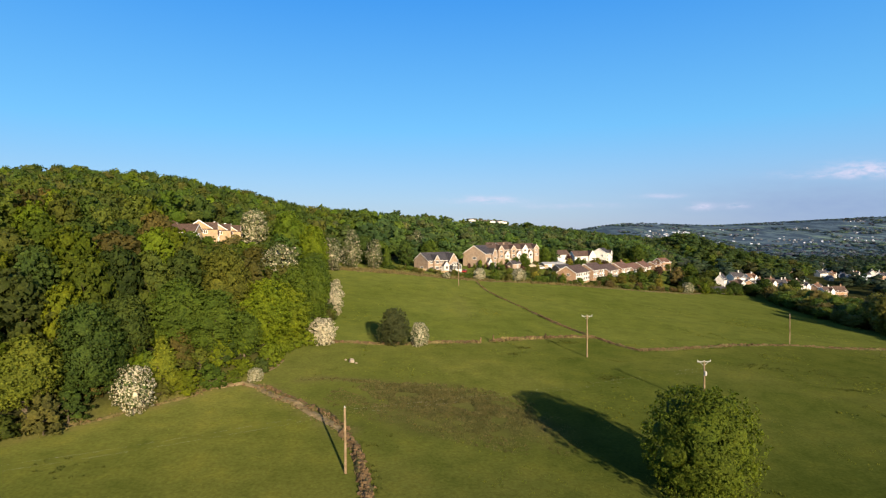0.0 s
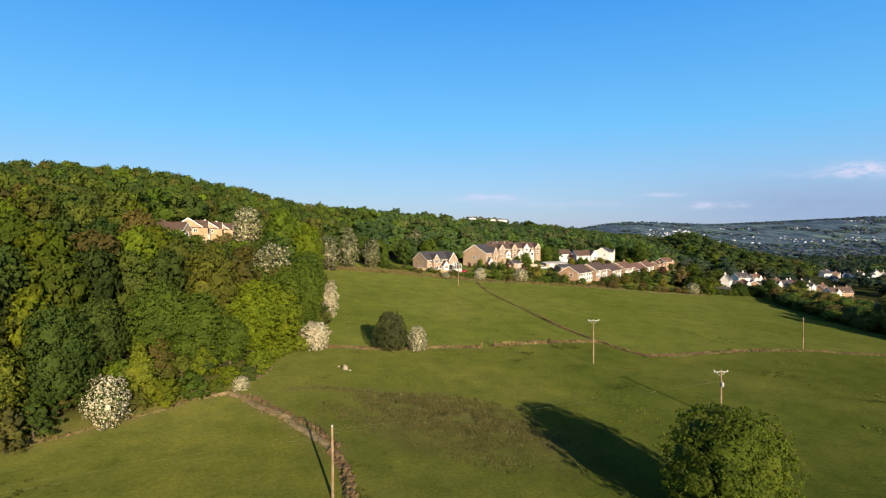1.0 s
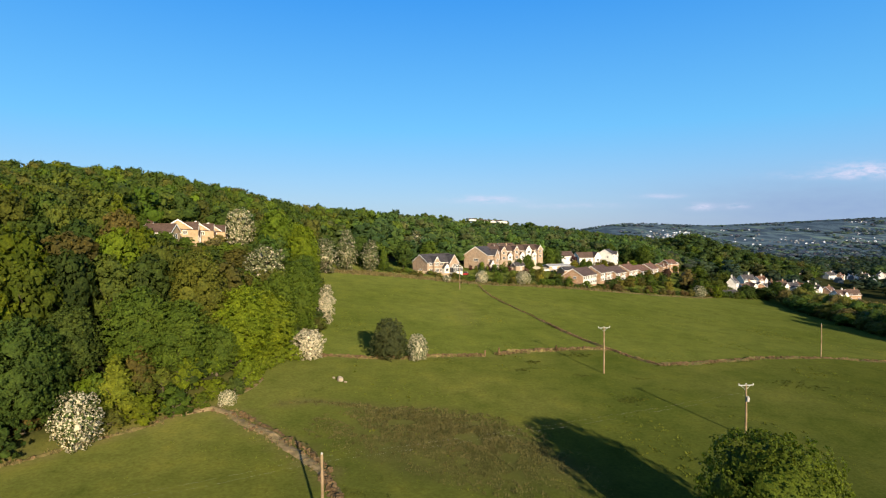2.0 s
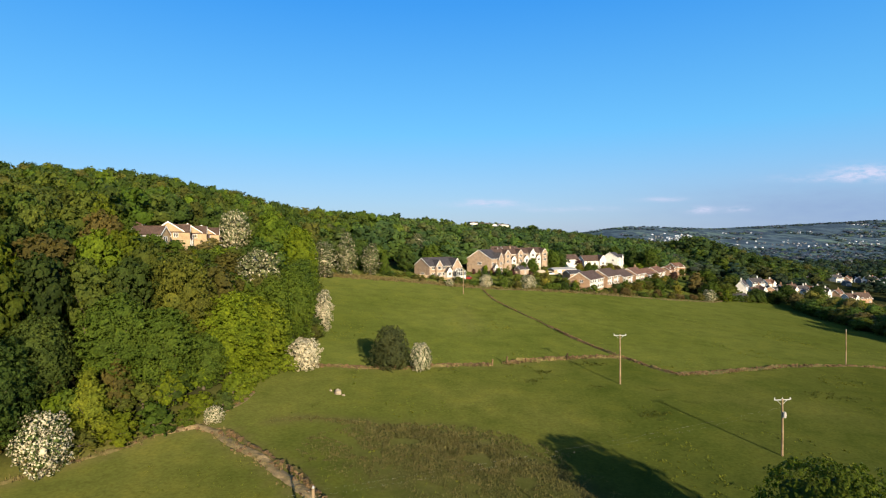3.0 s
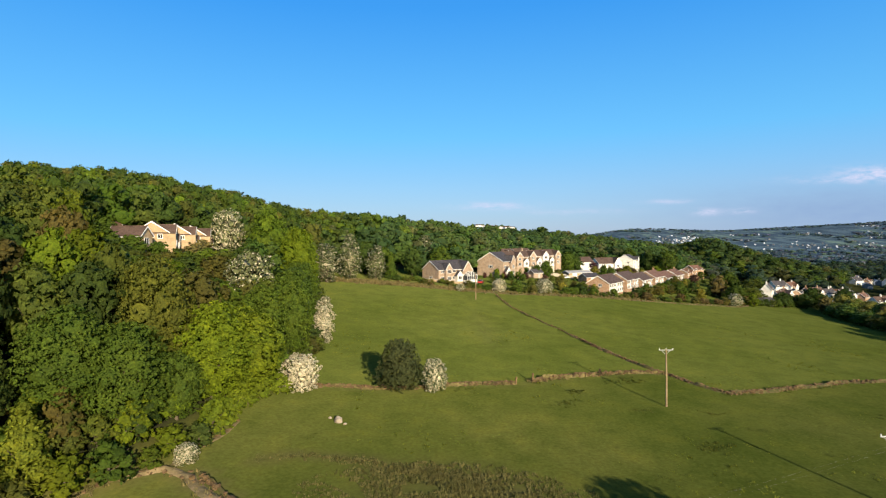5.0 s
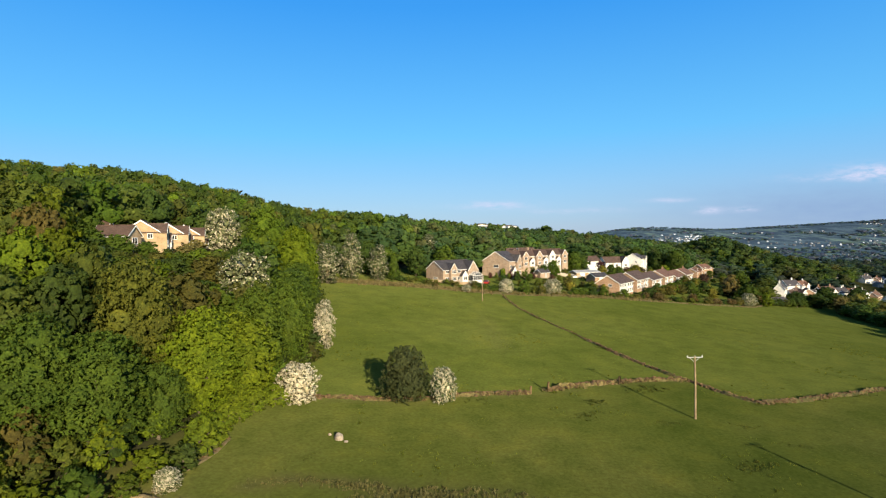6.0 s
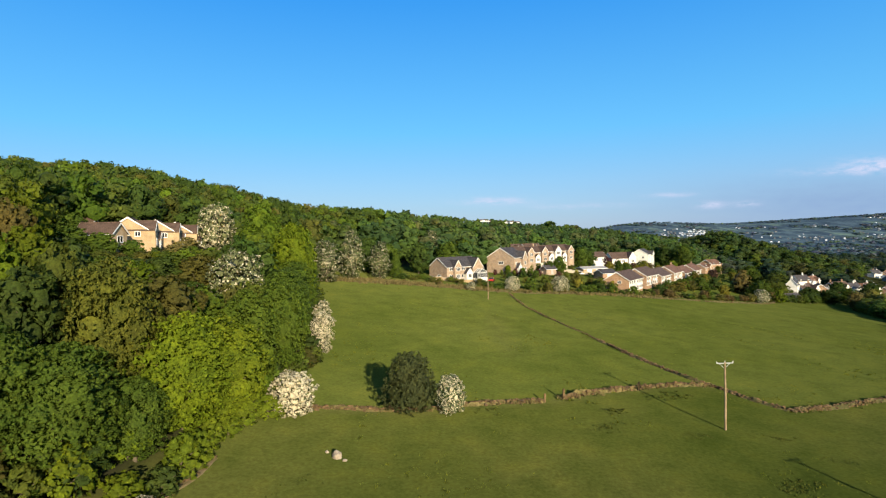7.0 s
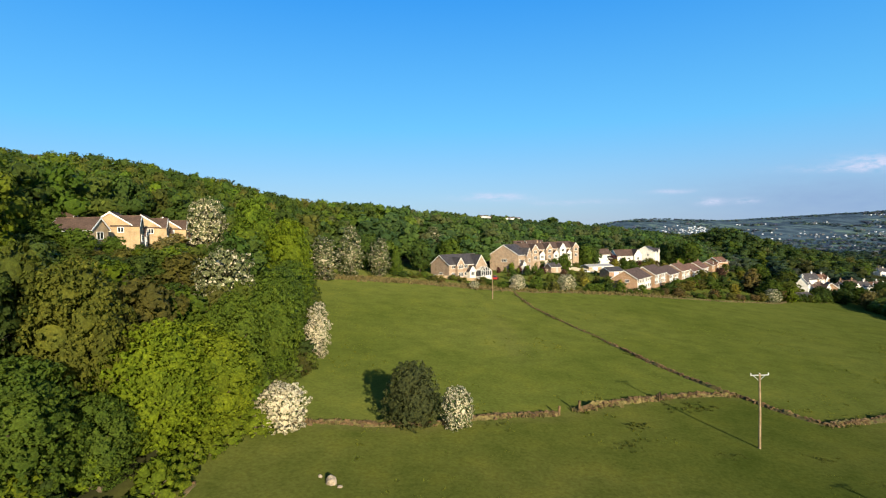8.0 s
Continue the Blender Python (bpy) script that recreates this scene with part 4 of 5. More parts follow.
# ---- field walls ----
def stone_arrays(rng, pts, per_m, height, width):
    """Loose rough stones heaped along a line."""
    V, F, at = [], [], 0
    box = np.array([(-1, -1, -1), (1, -1, -1), (1, 1, -1), (-1, 1, -1), (-1, -1, 1), (1, -1, 1), (1, 1, 1), (-1, 1, 1)]) * 0.5
    quads = np.array([(0, 3, 2, 1), (4, 5, 6, 7), (0, 1, 5, 4), (1, 2, 6, 5), (2, 3, 7, 6), (3, 0, 4, 7)])
    for (ax, ay), (bx, by) in zip(pts, pts[1:]):
        length = math.hypot(bx - ax, by - ay)
        nx, ny = -(by - ay) / length, (bx - ax) / length
        for _ in range(int(length * per_m)):
            u, o = rng.random(), rng.normal(0, width * 0.5)
            x, y = ax + (bx - ax) * u + nx * o, ay + (by - ay) * u + ny * o
            z = ground_z(x, y) + max(0.05, height * (1 - (abs(o) / width) ** 1.2) * rng.uniform(0.2, 0.95))
            s = rng.uniform(0.16, 0.42) * np.array((1.3, 0.9, 0.6))
            v = box * s + rng.normal(0, 0.05, (8, 3))
            e = Euler(rng.uniform(-0.5, 0.5, 2).tolist() + [rng.uniform(0, 6.3)]).to_matrix()
            v = v @ np.array(e).T + np.array((x, y, z))
            V.append(v)
            F.append(quads + at)
            at += 8
    return np.concatenate(V).tolist(), np.concatenate(F).tolist()


def field_wall(pts, height, width, seed, label, per_m=14, mat=None, jag=0.3):
    """A tumbled drystone wall: an earthy, grassed core with loose stones over it."""
    rng = np.random.default_rng(seed)
    fine = []
    for (ax, ay), (bx, by) in zip(pts, pts[1:]):
        n = max(2, int(math.hypot(bx - ax, by - ay) / 0.45))
        fine += [(ax + (bx - ax) * i / n, ay + (by - ay) * i / n) for i in range(n)]
    fine.append(pts[-1])
    P = np.array(fine)
    T = unit(np.gradient(P, axis=0))
    N = np.stack([-T[:, 1], T[:, 0]], 1)
    prof = np.array([(-1.0, -0.25), (-0.62, 0.45), (-0.3, 0.9), (0.0, 1.0), (0.3, 0.88), (0.62, 0.42), (1.0, -0.25)])
    V = []
    for i in range(len(P)):
        sag = min(1.2, max(0.12, 0.6 + 0.75 * noise.noise(Vector((i * 0.07, seed, 0))) + 0.45 * noise.noise(Vector((i * 0.28, seed, 4)))))
        for o, zz in prof:
            q = P[i] + N[i] * (o * width * (1 + 0.8 * jag * rng.normal()) + 0.25 * math.sin(i * 0.22))
            V.append((q[0], q[1], ground_z(q[0], q[1]) + zz * height * sag * (1 + jag * rng.normal())))
    m = len(prof)
    F = [(i * m + j, i * m + j + 1, (i + 1) * m + j + 1, (i + 1) * m + j) for i in range(len(P) - 1) for j in range(m - 1)]
    ob = thing("drystone_wall", pose(0, 0, 0), label, "field wall")
    part("core", mesh_of("core", V, F, mat or BANK), None, ob, "earthy core with dry grass")
    sv, sf = stone_arrays(rng, pts, per_m, height, width)
    st = part("stones", mesh_of("stones", sv, sf, STONE), None, ob, "loose rough brown stones")
    st["kind"] = "stuff"
    return ob


field_wall(NEAR_WALL[:7], 0.42, 0.85, 1, "trodden tan earth bank of a collapsed wall in the pasture", 1.5, BARE_EARTH, 0.1)
field_wall(NEAR_WALL[6:], 0.5, 0.65, 2, "ruined dark drystone wall beside the wooden pole", 15)
field_wall([(x + 0.7, y + 0.65) for x, y in NEAR_WALL[2:7]], 0.55, 0.22, 9, "low dark line of fallen stones beside the earth bank", 5)
field_wall([(-34.0, 91.5), (-33.2, 95.0), (-32.6, 99.5), (-32.3, 104.5)], 0.3, 0.75, 10, "bare tan earth scarp under the lime-green trees", 0.6, BARE_EARTH, 0.1)
field_wall(WOOD_WALL, 0.22, 0.38, 3, "low overgrown bank along the wood's edge", 0.6, DRY_GRASS)
field_wall(MID_WALL_WEST, 0.48, 0.5, 4, "tumbled drystone wall crossing the pasture by the bush", 9, DRY_GRASS)
field_wall(MID_WALL_EAST, 0.55, 0.5, 5, "drystone wall with sunlit dry grass beyond the gateway", 10, DRY_GRASS)
field_wall(FAR_WALL[:6], 0.24, 0.34, 6, "low broken drystone wall running up to the houses", 1.5, BANK)
field_wall(FAR_WALL[5:], 0.5, 0.42, 11, "dark stony drystone wall by the wall junction", 8)
field_wall(RIGHT_WALL, 0.5, 0.6, 7, "rough drystone wall across the lower pasture", 6)
field_wall([(-46, 217), (-24, 222), (-2, 224), (14, 227), (37, 241), (60, 248), (80, 254), (112, 272), (131, 297), (155, 311)], 0.5, 0.8, 8, "grassy boundary bank below the houses", 2, BANK)


# ---- poles, gateposts, boulder ----
def cylinder(bm, a, b, r0, r1, sides=12):
    limb(bm, a, b, r0, r1, sides)


def box(bm, x0, x1, y0, y1, z0, z1, bevel=0.0):
    v = [bm.verts.new(p) for p in ((x0, y0, z0), (x1, y0, z0), (x1, y1, z0), (x0, y1, z0), (x0, y0, z1), (x1, y0, z1), (x1, y1, z1), (x0, y1, z1))]
    fs = [bm.faces.new([v[i] for i in q]) for q in ((0, 3, 2, 1), (4, 5, 6, 7), (0, 1, 5, 4), (1, 2, 6, 5), (2, 3, 7, 6), (3, 0, 4, 7))]
    if bevel:
        bmesh.ops.bevel(bm, geom=list({e for f in fs for e in f.edges}), offset=bevel, segments=1, affect="EDGES")


def power_pole(x, y, h, turn, arm=True, r=0.15, label="weathered wooden power pole standing in the pasture"):
    ob = thing("power_pole", pose(x, y, ground_z(x, y), 0, 0, turn), label, "utility pole", "power poles in the pasture")
    bm = bmesh.new()
    cylinder(bm, (0, 0, -0.6), (0, 0, h), r, r * 0.72)
    part("pole", bm, POLE_WOOD, ob)
    if arm:
        bm = bmesh.new()
        box(bm, -1.1, 1.1, -0.05, 0.05, h - 0.20, h - 0.10, 0.012)
        part("crossarm", bm, METAL, ob, "pale steel crossarm")
        for k in (-1.05, 0.0, 1.05):
            bm = bmesh.new()
            cylinder(bm, (k, 0, h - 0.09), (k, 0, h + 0.13), 0.05, 0.035, 10)
            part("insulator", bm, PAINT, ob, "pale porcelain insulator")
        for k in (-1, 1):
            bm = bmesh.new()
            cylinder(bm, (0, 0.09, h - 0.85), (k * 0.7, 0.09, h - 0.22), 0.03, 0.03, 6)
            part("brace", bm, METAL, ob)
    else:
        bm = bmesh.new()
        cylinder(bm, (0, 0, h - 0.02), (0, 0, h + 0.14), r * 0.74, r * 0.3)
        part("cap", bm, METAL, ob, "metal pole cap")
    return ob


power_pole(27.55, 120.5, 8.8, 5)
transformer_pole = power_pole(39.4, 91.3, 7.2, 8)
bm = bmesh.new()
cylinder(bm, (0, -0.36, 4.9), (0, -0.36, 5.6), 0.2, 0.2, 10)
part("transformer", bm, TRIM, transformer_pole, "small grey drum transformer")
power_pole(-12.25, 62.2, 7.3, 0, False, 0.16)
power_pole(87.0, 150.3, 8.2, 0, False, 0.13, "thin bare wooden pole by the lower field wall")
power_pole(0.8, 210.2, 8.4, 0, False, 0.15, "brown wooden pole near the top of the pasture")


def gatepost(x, y, h):
    bm = bmesh.new()
    box(bm, -0.14, 0.14, -0.12, 0.12, -0.3, h, 0.03)
    me = bpy.data.meshes.new("gatepost")
    bm.to_mesh(me)
    bm.free()
    me.materials.append(STONE)
    ob = new("gatepost", me)
    ob.matrix_basis = pose(x, y, ground_z(x, y), 2, 3, 20)
    tagged(ob, "dark upright stone gatepost at the wall gap", "gatepost", "gateposts")


gatepost(8.3, 129.3, 1.5)
gatepost(5.4, 127.8, 1.1)
gatepost(21.2, 136.0, 1.3)


def boulder(x, y, w, h, seed, mat, name, label):
    rng = np.random.default_rng(seed)
    v, f = ico(3)
    k = np.array([1 + 0.28 * noise.noise(Vector(p * 1.3) + Vector((seed, 0, 0))) + 0.1 * noise.noise(Vector(p * 4)) for p in v])[:, None]
    v = v * k * np.array((w / 2, w * 0.42, h))
    ob = new(name, mesh_of(name, v.tolist(), f.tolist(), mat))
    ob.matrix_basis = pose(x, y, ground_z(x, y) + h * 0.25, 8, 0, seed * 40)
    return tagged(ob, label, "boulder", "pale boulders")


boulder(-19.7, 106.2, 1.2, 0.58, 3, PALE_STONE, "boulder", "large pale boulder lying in the pasture")
boulder(-21.0, 107.2, 0.42, 0.2, 4, PALE_STONE, "boulder", "small pale stone beside the large boulder")
boulder(-18.7, 105.5, 0.5, 0.16, 5, PALE_STONE, "boulder", "small pale stone beside the large boulder")


def overhead_wire(a, b, sag, label):
    """One slack wire between two fixings."""
    a, b = Vector(a), Vector(b)
    bm = bmesh.new()
    n, prev = 24, None
    for i in range(n + 1):
        u = i / n
        p = a.lerp(b, u) - Vector((0, 0, sag * 4 * u * (1 - u)))
        ring = [bm.verts.new(p + Vector((0, 0.0014 * math.cos(k * 2.0944), 0.0014 * math.sin(k * 2.0944)))) for k in range(3)]
        if prev:
            for k in range(3):
                bm.faces.new((prev[k], prev[(k + 1) % 3], ring[(k + 1) % 3], ring[k]))
        prev = ring
    me = bpy.data.meshes.new("overhead_wire")
    bm.to_mesh(me)
    bm.free()
    me.materials.append(TRIM)
    tagged(new("overhead_wire", me), label, "wire", "overhead wires")


for k in (0.0, 0.45):
    overhead_wire((-12.25, 62.2, 10.55 - k), (-78.0, 34.0 - k, 9.6 - k), 0.9, "thin slack pale overhead wire leading from the pole")
    overhead_wire((-12.25, 62.2, 10.55 - k), (39.4, 91.3, 8.3 - k), 0.35, "thin slack pale overhead wire between two poles")


# ---- rushes and tussocks ----
def tufts(name, spots, mat, label, hr, wr, blades=5, seed=1):
    rng = np.random.default_rng(seed)
    V, F, at = [], [], 0
    for x, y in spots:
        z = ground_z(x, y) - 0.1
        h, w = rng.uniform(*hr), rng.uniform(*wr)
        for k in range(blades):
            a = rng.uniform(0, math.tau)
            c, s = math.cos(a), math.sin(a)
            ox, oy = rng.normal(0, w * 0.3, 2)
            b = w * 0.22
            V += [(x + ox - s * b, y + oy + c * b, z), (x + ox + s * b, y + oy - c * b, z), (x + ox + c * w * 0.5, y + oy + s * w * 0.5, z + h * rng.uniform(0.7, 1.1))]
            F.append((at, at + 1, at + 2))
            at += 3
    tagged(new(name, mesh_of(name, V, F, mat)), label, "rough grass", kind="stuff")


def build_tufts():
    rng = np.random.default_rng(4)
    rush = []
    while len(rush) < 6000:
        x, y = rng.uniform(-24, 22), rng.uniform(66, 104)
        u, v = (x + 1.0) * 0.88 - (y - 82.5) * 0.47, (x + 1.0) * 0.47 + (y - 82.5) * 0.88
        r = math.hypot(u / 19, (v + 0.012 * u * u - 2) / 10.5)
        if r < 1.05 and rng.random() < 1.15 - r * 0.9 and noise.noise(Vector((x * 0.25, y * 0.25, 3))) > -0.25:
            rush.append((x, y))
    for (ax, ay), (bx, by) in zip(HOLLOW_RIM, HOLLOW_RIM[1:]):
        for _ in range(int(math.hypot(bx - ax, by - ay) * 14)):
            u = rng.random()
            rush.append((ax + (bx - ax) * u + rng.normal(0, 0.5), ay + (by - ay) * u + rng.normal(0, 0.45)))
    tufts("rushes", rush, RUSH, "patch of dark brown rushes in a damp hollow", (0.15, 0.36), (0.2, 0.45), 6, 2)
    tus = []
    while len(tus) < 5000:
        x, y = rng.uniform(-55, 125), rng.uniform(40, 215)
        if wood_depth(x, y) > -2:
            continue
        if noise.noise(Vector((x * 0.06, y * 0.06, 8))) + 0.6 * noise.noise(Vector((x * 0.3, y * 0.3, 1))) > 0.22:
            tus.append((x, y))
    tufts("tussocks", tus, TUSSOCK, "scattered coarse grass tussocks across the pasture", (0.12, 0.32), (0.25, 0.6), 5, 3)
    # darker clumps of nettle and thistle by the walls
    clump = []
    for cx, cy, r, n in ((64, 121, 5, 70), (76, 117, 4, 40), (55, 114, 3, 26), (-11, 70, 2.5, 50), (-9, 74, 2, 40), (12, 119, 2.5, 30), (33, 118, 1.6, 34), (25, 134, 3, 40), (-6, 124, 5, 40), (46, 112, 4, 24), (-40, 62, 5, 60), (-32, 57, 4, 40), (-23, 100, 4, 20), (14, 71, 2, 24), (26.6, 104.2, 1.6, 26), (37, 112, 1.8, 30), (22.9, 117.8, 1.3, 40), (18.4, 94.4, 1.6, 20), (28.7, 105.6, 2.4, 40), (42.2, 104.4, 1.2, 14), (3.7, 113, 2.0, 22), (14.4, 125.8, 1.6, 16), (74, 121, 4, 40), (72, 106, 3, 30)):
        for _ in range(n):
            clump.append((cx + rng.normal(0, r * 0.6), cy + rng.normal(0, r * 0.35)))
    for (ax, ay), (bx, by) in zip(NEAR_WALL[5:], NEAR_WALL[6:]):
        for _ in range(int(math.hypot(bx - ax, by - ay) * 7)):
            u = rng.random()
            clump.append((ax + (bx - ax) * u + rng.normal(0.4, 0.6), ay + (by - ay) * u + rng.normal(0, 0.4)))
    for pts, per in ((FAR_WALL, 6), (RIGHT_WALL, 7), (MID_WALL_EAST, 2)):
        for (ax, ay), (bx, by) in zip(pts, pts[1:]):
            for _ in range(int(math.hypot(bx - ax, by - ay) * per)):
                u = rng.random()
                x, y = ax + (bx - ax) * u + rng.normal(0, 0.8), ay + (by - ay) * u + rng.normal(-0.3, 0.7)
                if noise.noise(Vector((x * 0.2, y * 0.2, 6))) > 0.02:
                    clump.append((x, y))
    dry = []
    for pts, per, wide in ((MID_WALL_WEST, 14, 0.6), (MID_WALL_EAST, 14, 0.6), (FAR_WALL, 1, 0.5), (RIGHT_WALL, 4, 0.7), (NEAR_WALL[:7], 4, 1.1), (NEAR_WALL[6:], 3, 0.6), (WOOD_WALL, 5, 0.8)):
        for (ax, ay), (bx, by) in zip(pts, pts[1:]):
            for _ in range(int(math.hypot(bx - ax, by - ay) * per)):
                u = rng.random()
                dry.append((ax + (bx - ax) * u + rng.normal(0, wide * 0.6), ay + (by - ay) * u + rng.normal(0, wide * 0.6)))
    tufts("wall_grass", dry, DRY_GRASS, "dry straw-coloured grass growing along the field walls", (0.25, 0.6), (0.25, 0.5), 6, 6)
    top = []
    for (ax, ay), (bx, by), per in (((-47, 218), (-24, 222.5), 26), ((-24, 222.5), (-2, 225), 16), ((-2, 225), (14, 229), 8), ((14, 229), (60, 249), 4), ((60, 249), (131, 298), 4)):
        for _ in range(int(math.hypot(bx - ax, by - ay) * per)):
            u = rng.random()
            top.append((ax + (bx - ax) * u + rng.normal(0, 0.8), ay + (by - ay) * u + rng.normal(0.5, 1.3)))
    tufts("bank_grass", top, DRY_GRASS, "tall dry tan grass on the bank above the pasture", (0.5, 1.3), (0.5, 1.0), 6, 7)
    tufts("nettles", clump, NETTLE, "dark clumps of nettles and thistles in the grass", (0.10, 0.28), (0.3, 0.7), 10, 5)


build_tufts()

# ---- houses ----
FRAMES = {}


def window_meshes(w, h):
    """Frame ring, pane, sill and mullion meshes for one window size."""
    key = (round(w, 2), round(h, 2))
    if key not in FRAMES:
        t = 0.09

        def made(name, mat, *boxes):
            bm = bmesh.new()
            for q in boxes:
                box(bm, *q)
            me = bpy.data.meshes.new(name)
            bm.to_mesh(me)
            bm.free()
            me.materials.append(mat)
            return me

        bm = bmesh.new()
        loops = []
        for y in (-0.07, 0.0):
            for k in (0, t):
                loops.append([bm.verts.new(p) for p in ((-w / 2 + k, y, k), (w / 2 - k, y, k), (w / 2 - k, y, h - k), (-w / 2 + k, y, h - k))])
        fo, fi, bo, bi = loops
        for k in range(4):
            m = (k + 1) % 4
            for q in ((fo[k], fo[m], fi[m], fi[k]), (bo[m], bo[k], bi[k], bi[m]), (fo[m], fo[k], bo[k], bo[m]), (fi[k], fi[m], bi[m], bi[k])):
                bm.faces.new(q)
        fr = bpy.data.meshes.new("window_frame")
        bm.to_mesh(fr)
        bm.free()
        fr.materials.append(PAINT)
        bars = [0.0] if w < 1.9 else [-w / 6, w / 6]
        FRAMES[key] = (fr, made("pane", GLASS, (-w / 2 + t * 0.5, w / 2 - t * 0.5, -0.03, 0.004, t * 0.5, h - t * 0.5)),
                       made("sill", TRIM, (-w / 2 - 0.08, w / 2 + 0.08, -0.14, 0.0, -0.08, -0.002)),
                       [made("mullion", PAINT, (k - t / 2, k + t / 2, -0.065, -0.001, t, h - t)) for k in bars])
    return FRAMES[key]


def put_window(house, m, w, h):
    fr, pn, sl, bars = window_meshes(w, h)
    ob = part("window", fr, None, house)
    ob.matrix_basis = m
    part("pane", pn, None, ob)
    part("sill", sl, None, ob)
    for k in bars:
        part("mullion", k, None, ob)


def window(house, face, L, W, u, z, w, h, proud=0.003):
    """A framed window on one side of a house; u runs along that side from its middle."""
    m = {"front": pose(u, -W / 2, z), "back": pose(-u, W / 2, z, 0, 0, 180), "left": pose(-L / 2, -u, z, 0, 0, -90), "right": pose(L / 2, u, z, 0, 0, 90)}[face]
    put_window(house, m @ pose(0, -proud, 0), w, h)


def gable_wall(L, W, eave, ridge, sunk=2.5):
    """Walls of a house with its ridge along x and a gable at each end."""
    bm = bmesh.new()
    a = [(-W / 2, -sunk), (W / 2, -sunk), (W / 2, eave), (0, ridge), (-W / 2, eave)]
    lo = [bm.verts.new((-L / 2, y, z)) for y, z in a]
    hi = [bm.verts.new((L / 2, y, z)) for y, z in a]
    bm.faces.new(lo[::-1])
    bm.faces.new(hi)
    for k in range(5):
        bm.faces.new((lo[k], lo[(k + 1) % 5], hi[(k + 1) % 5], hi[k]))
    bmesh.ops.recalc_face_normals(bm, faces=bm.faces)
    return bm


def gable_roof(L, W, eave, ridge, over=0.35, thick=0.16):
    """Two roof slopes with eaves and verges, and a ridge capping."""
    bm = bmesh.new()
    k = (ridge - eave) / (W / 2)
    o = W / 2 + over
    ze = eave - over * k
    x0, x1 = -L / 2 - over * 0.8, L / 2 + over * 0.8
    sec = [(-o, ze + 0.02), (0, ridge + 0.02), (o, ze + 0.02), (o, ze + thick + 0.02), (0, ridge + thick + 0.05), (-o, ze + thick + 0.02)]
    lo = [bm.verts.new((x0, y, z)) for y, z in sec]
    hi = [bm.verts.new((x1, y, z)) for y, z in sec]
    for q in ((0, 1, 4, 5), (1, 2, 3, 4)):
        bm.faces.new([lo[i] for i in q])
        bm.faces.new([hi[i] for i in q][::-1])
    for i in range(6):
        bm.faces.new((lo[i], hi[i], hi[(i + 1) % 6], lo[(i + 1) % 6]))
    box(bm, x0, x1, -0.12, 0.12, ridge + thick, ridge + thick + 0.12)
    bmesh.ops.recalc_face_normals(bm, faces=bm.faces)
    return bm


def verge(bm, x, W, eave, ridge, over=0.35, deep=0.22):
    """The two sloping boards along one gable, at x."""
    k = (ridge - eave) / (W / 2)
    for s in (-1, 1):
        o = W / 2 + over
        pts = [(s * o, eave - over * k + 0.16), (0, ridge + 0.19), (0, ridge + 0.19 - deep * 1.3), (s * o, eave - over * k + 0.16 - deep)]
        a = [bm.verts.new((x - 0.03, y, z)) for y, z in pts]
        b = [bm.verts.new((x + 0.03, y, z)) for y, z in pts]
        bm.faces.new(a)
        bm.faces.new(b[::-1])
        for i in range(4):
            bm.faces.new((a[i], b[i], b[(i + 1) % 4], a[(i + 1) % 4]))


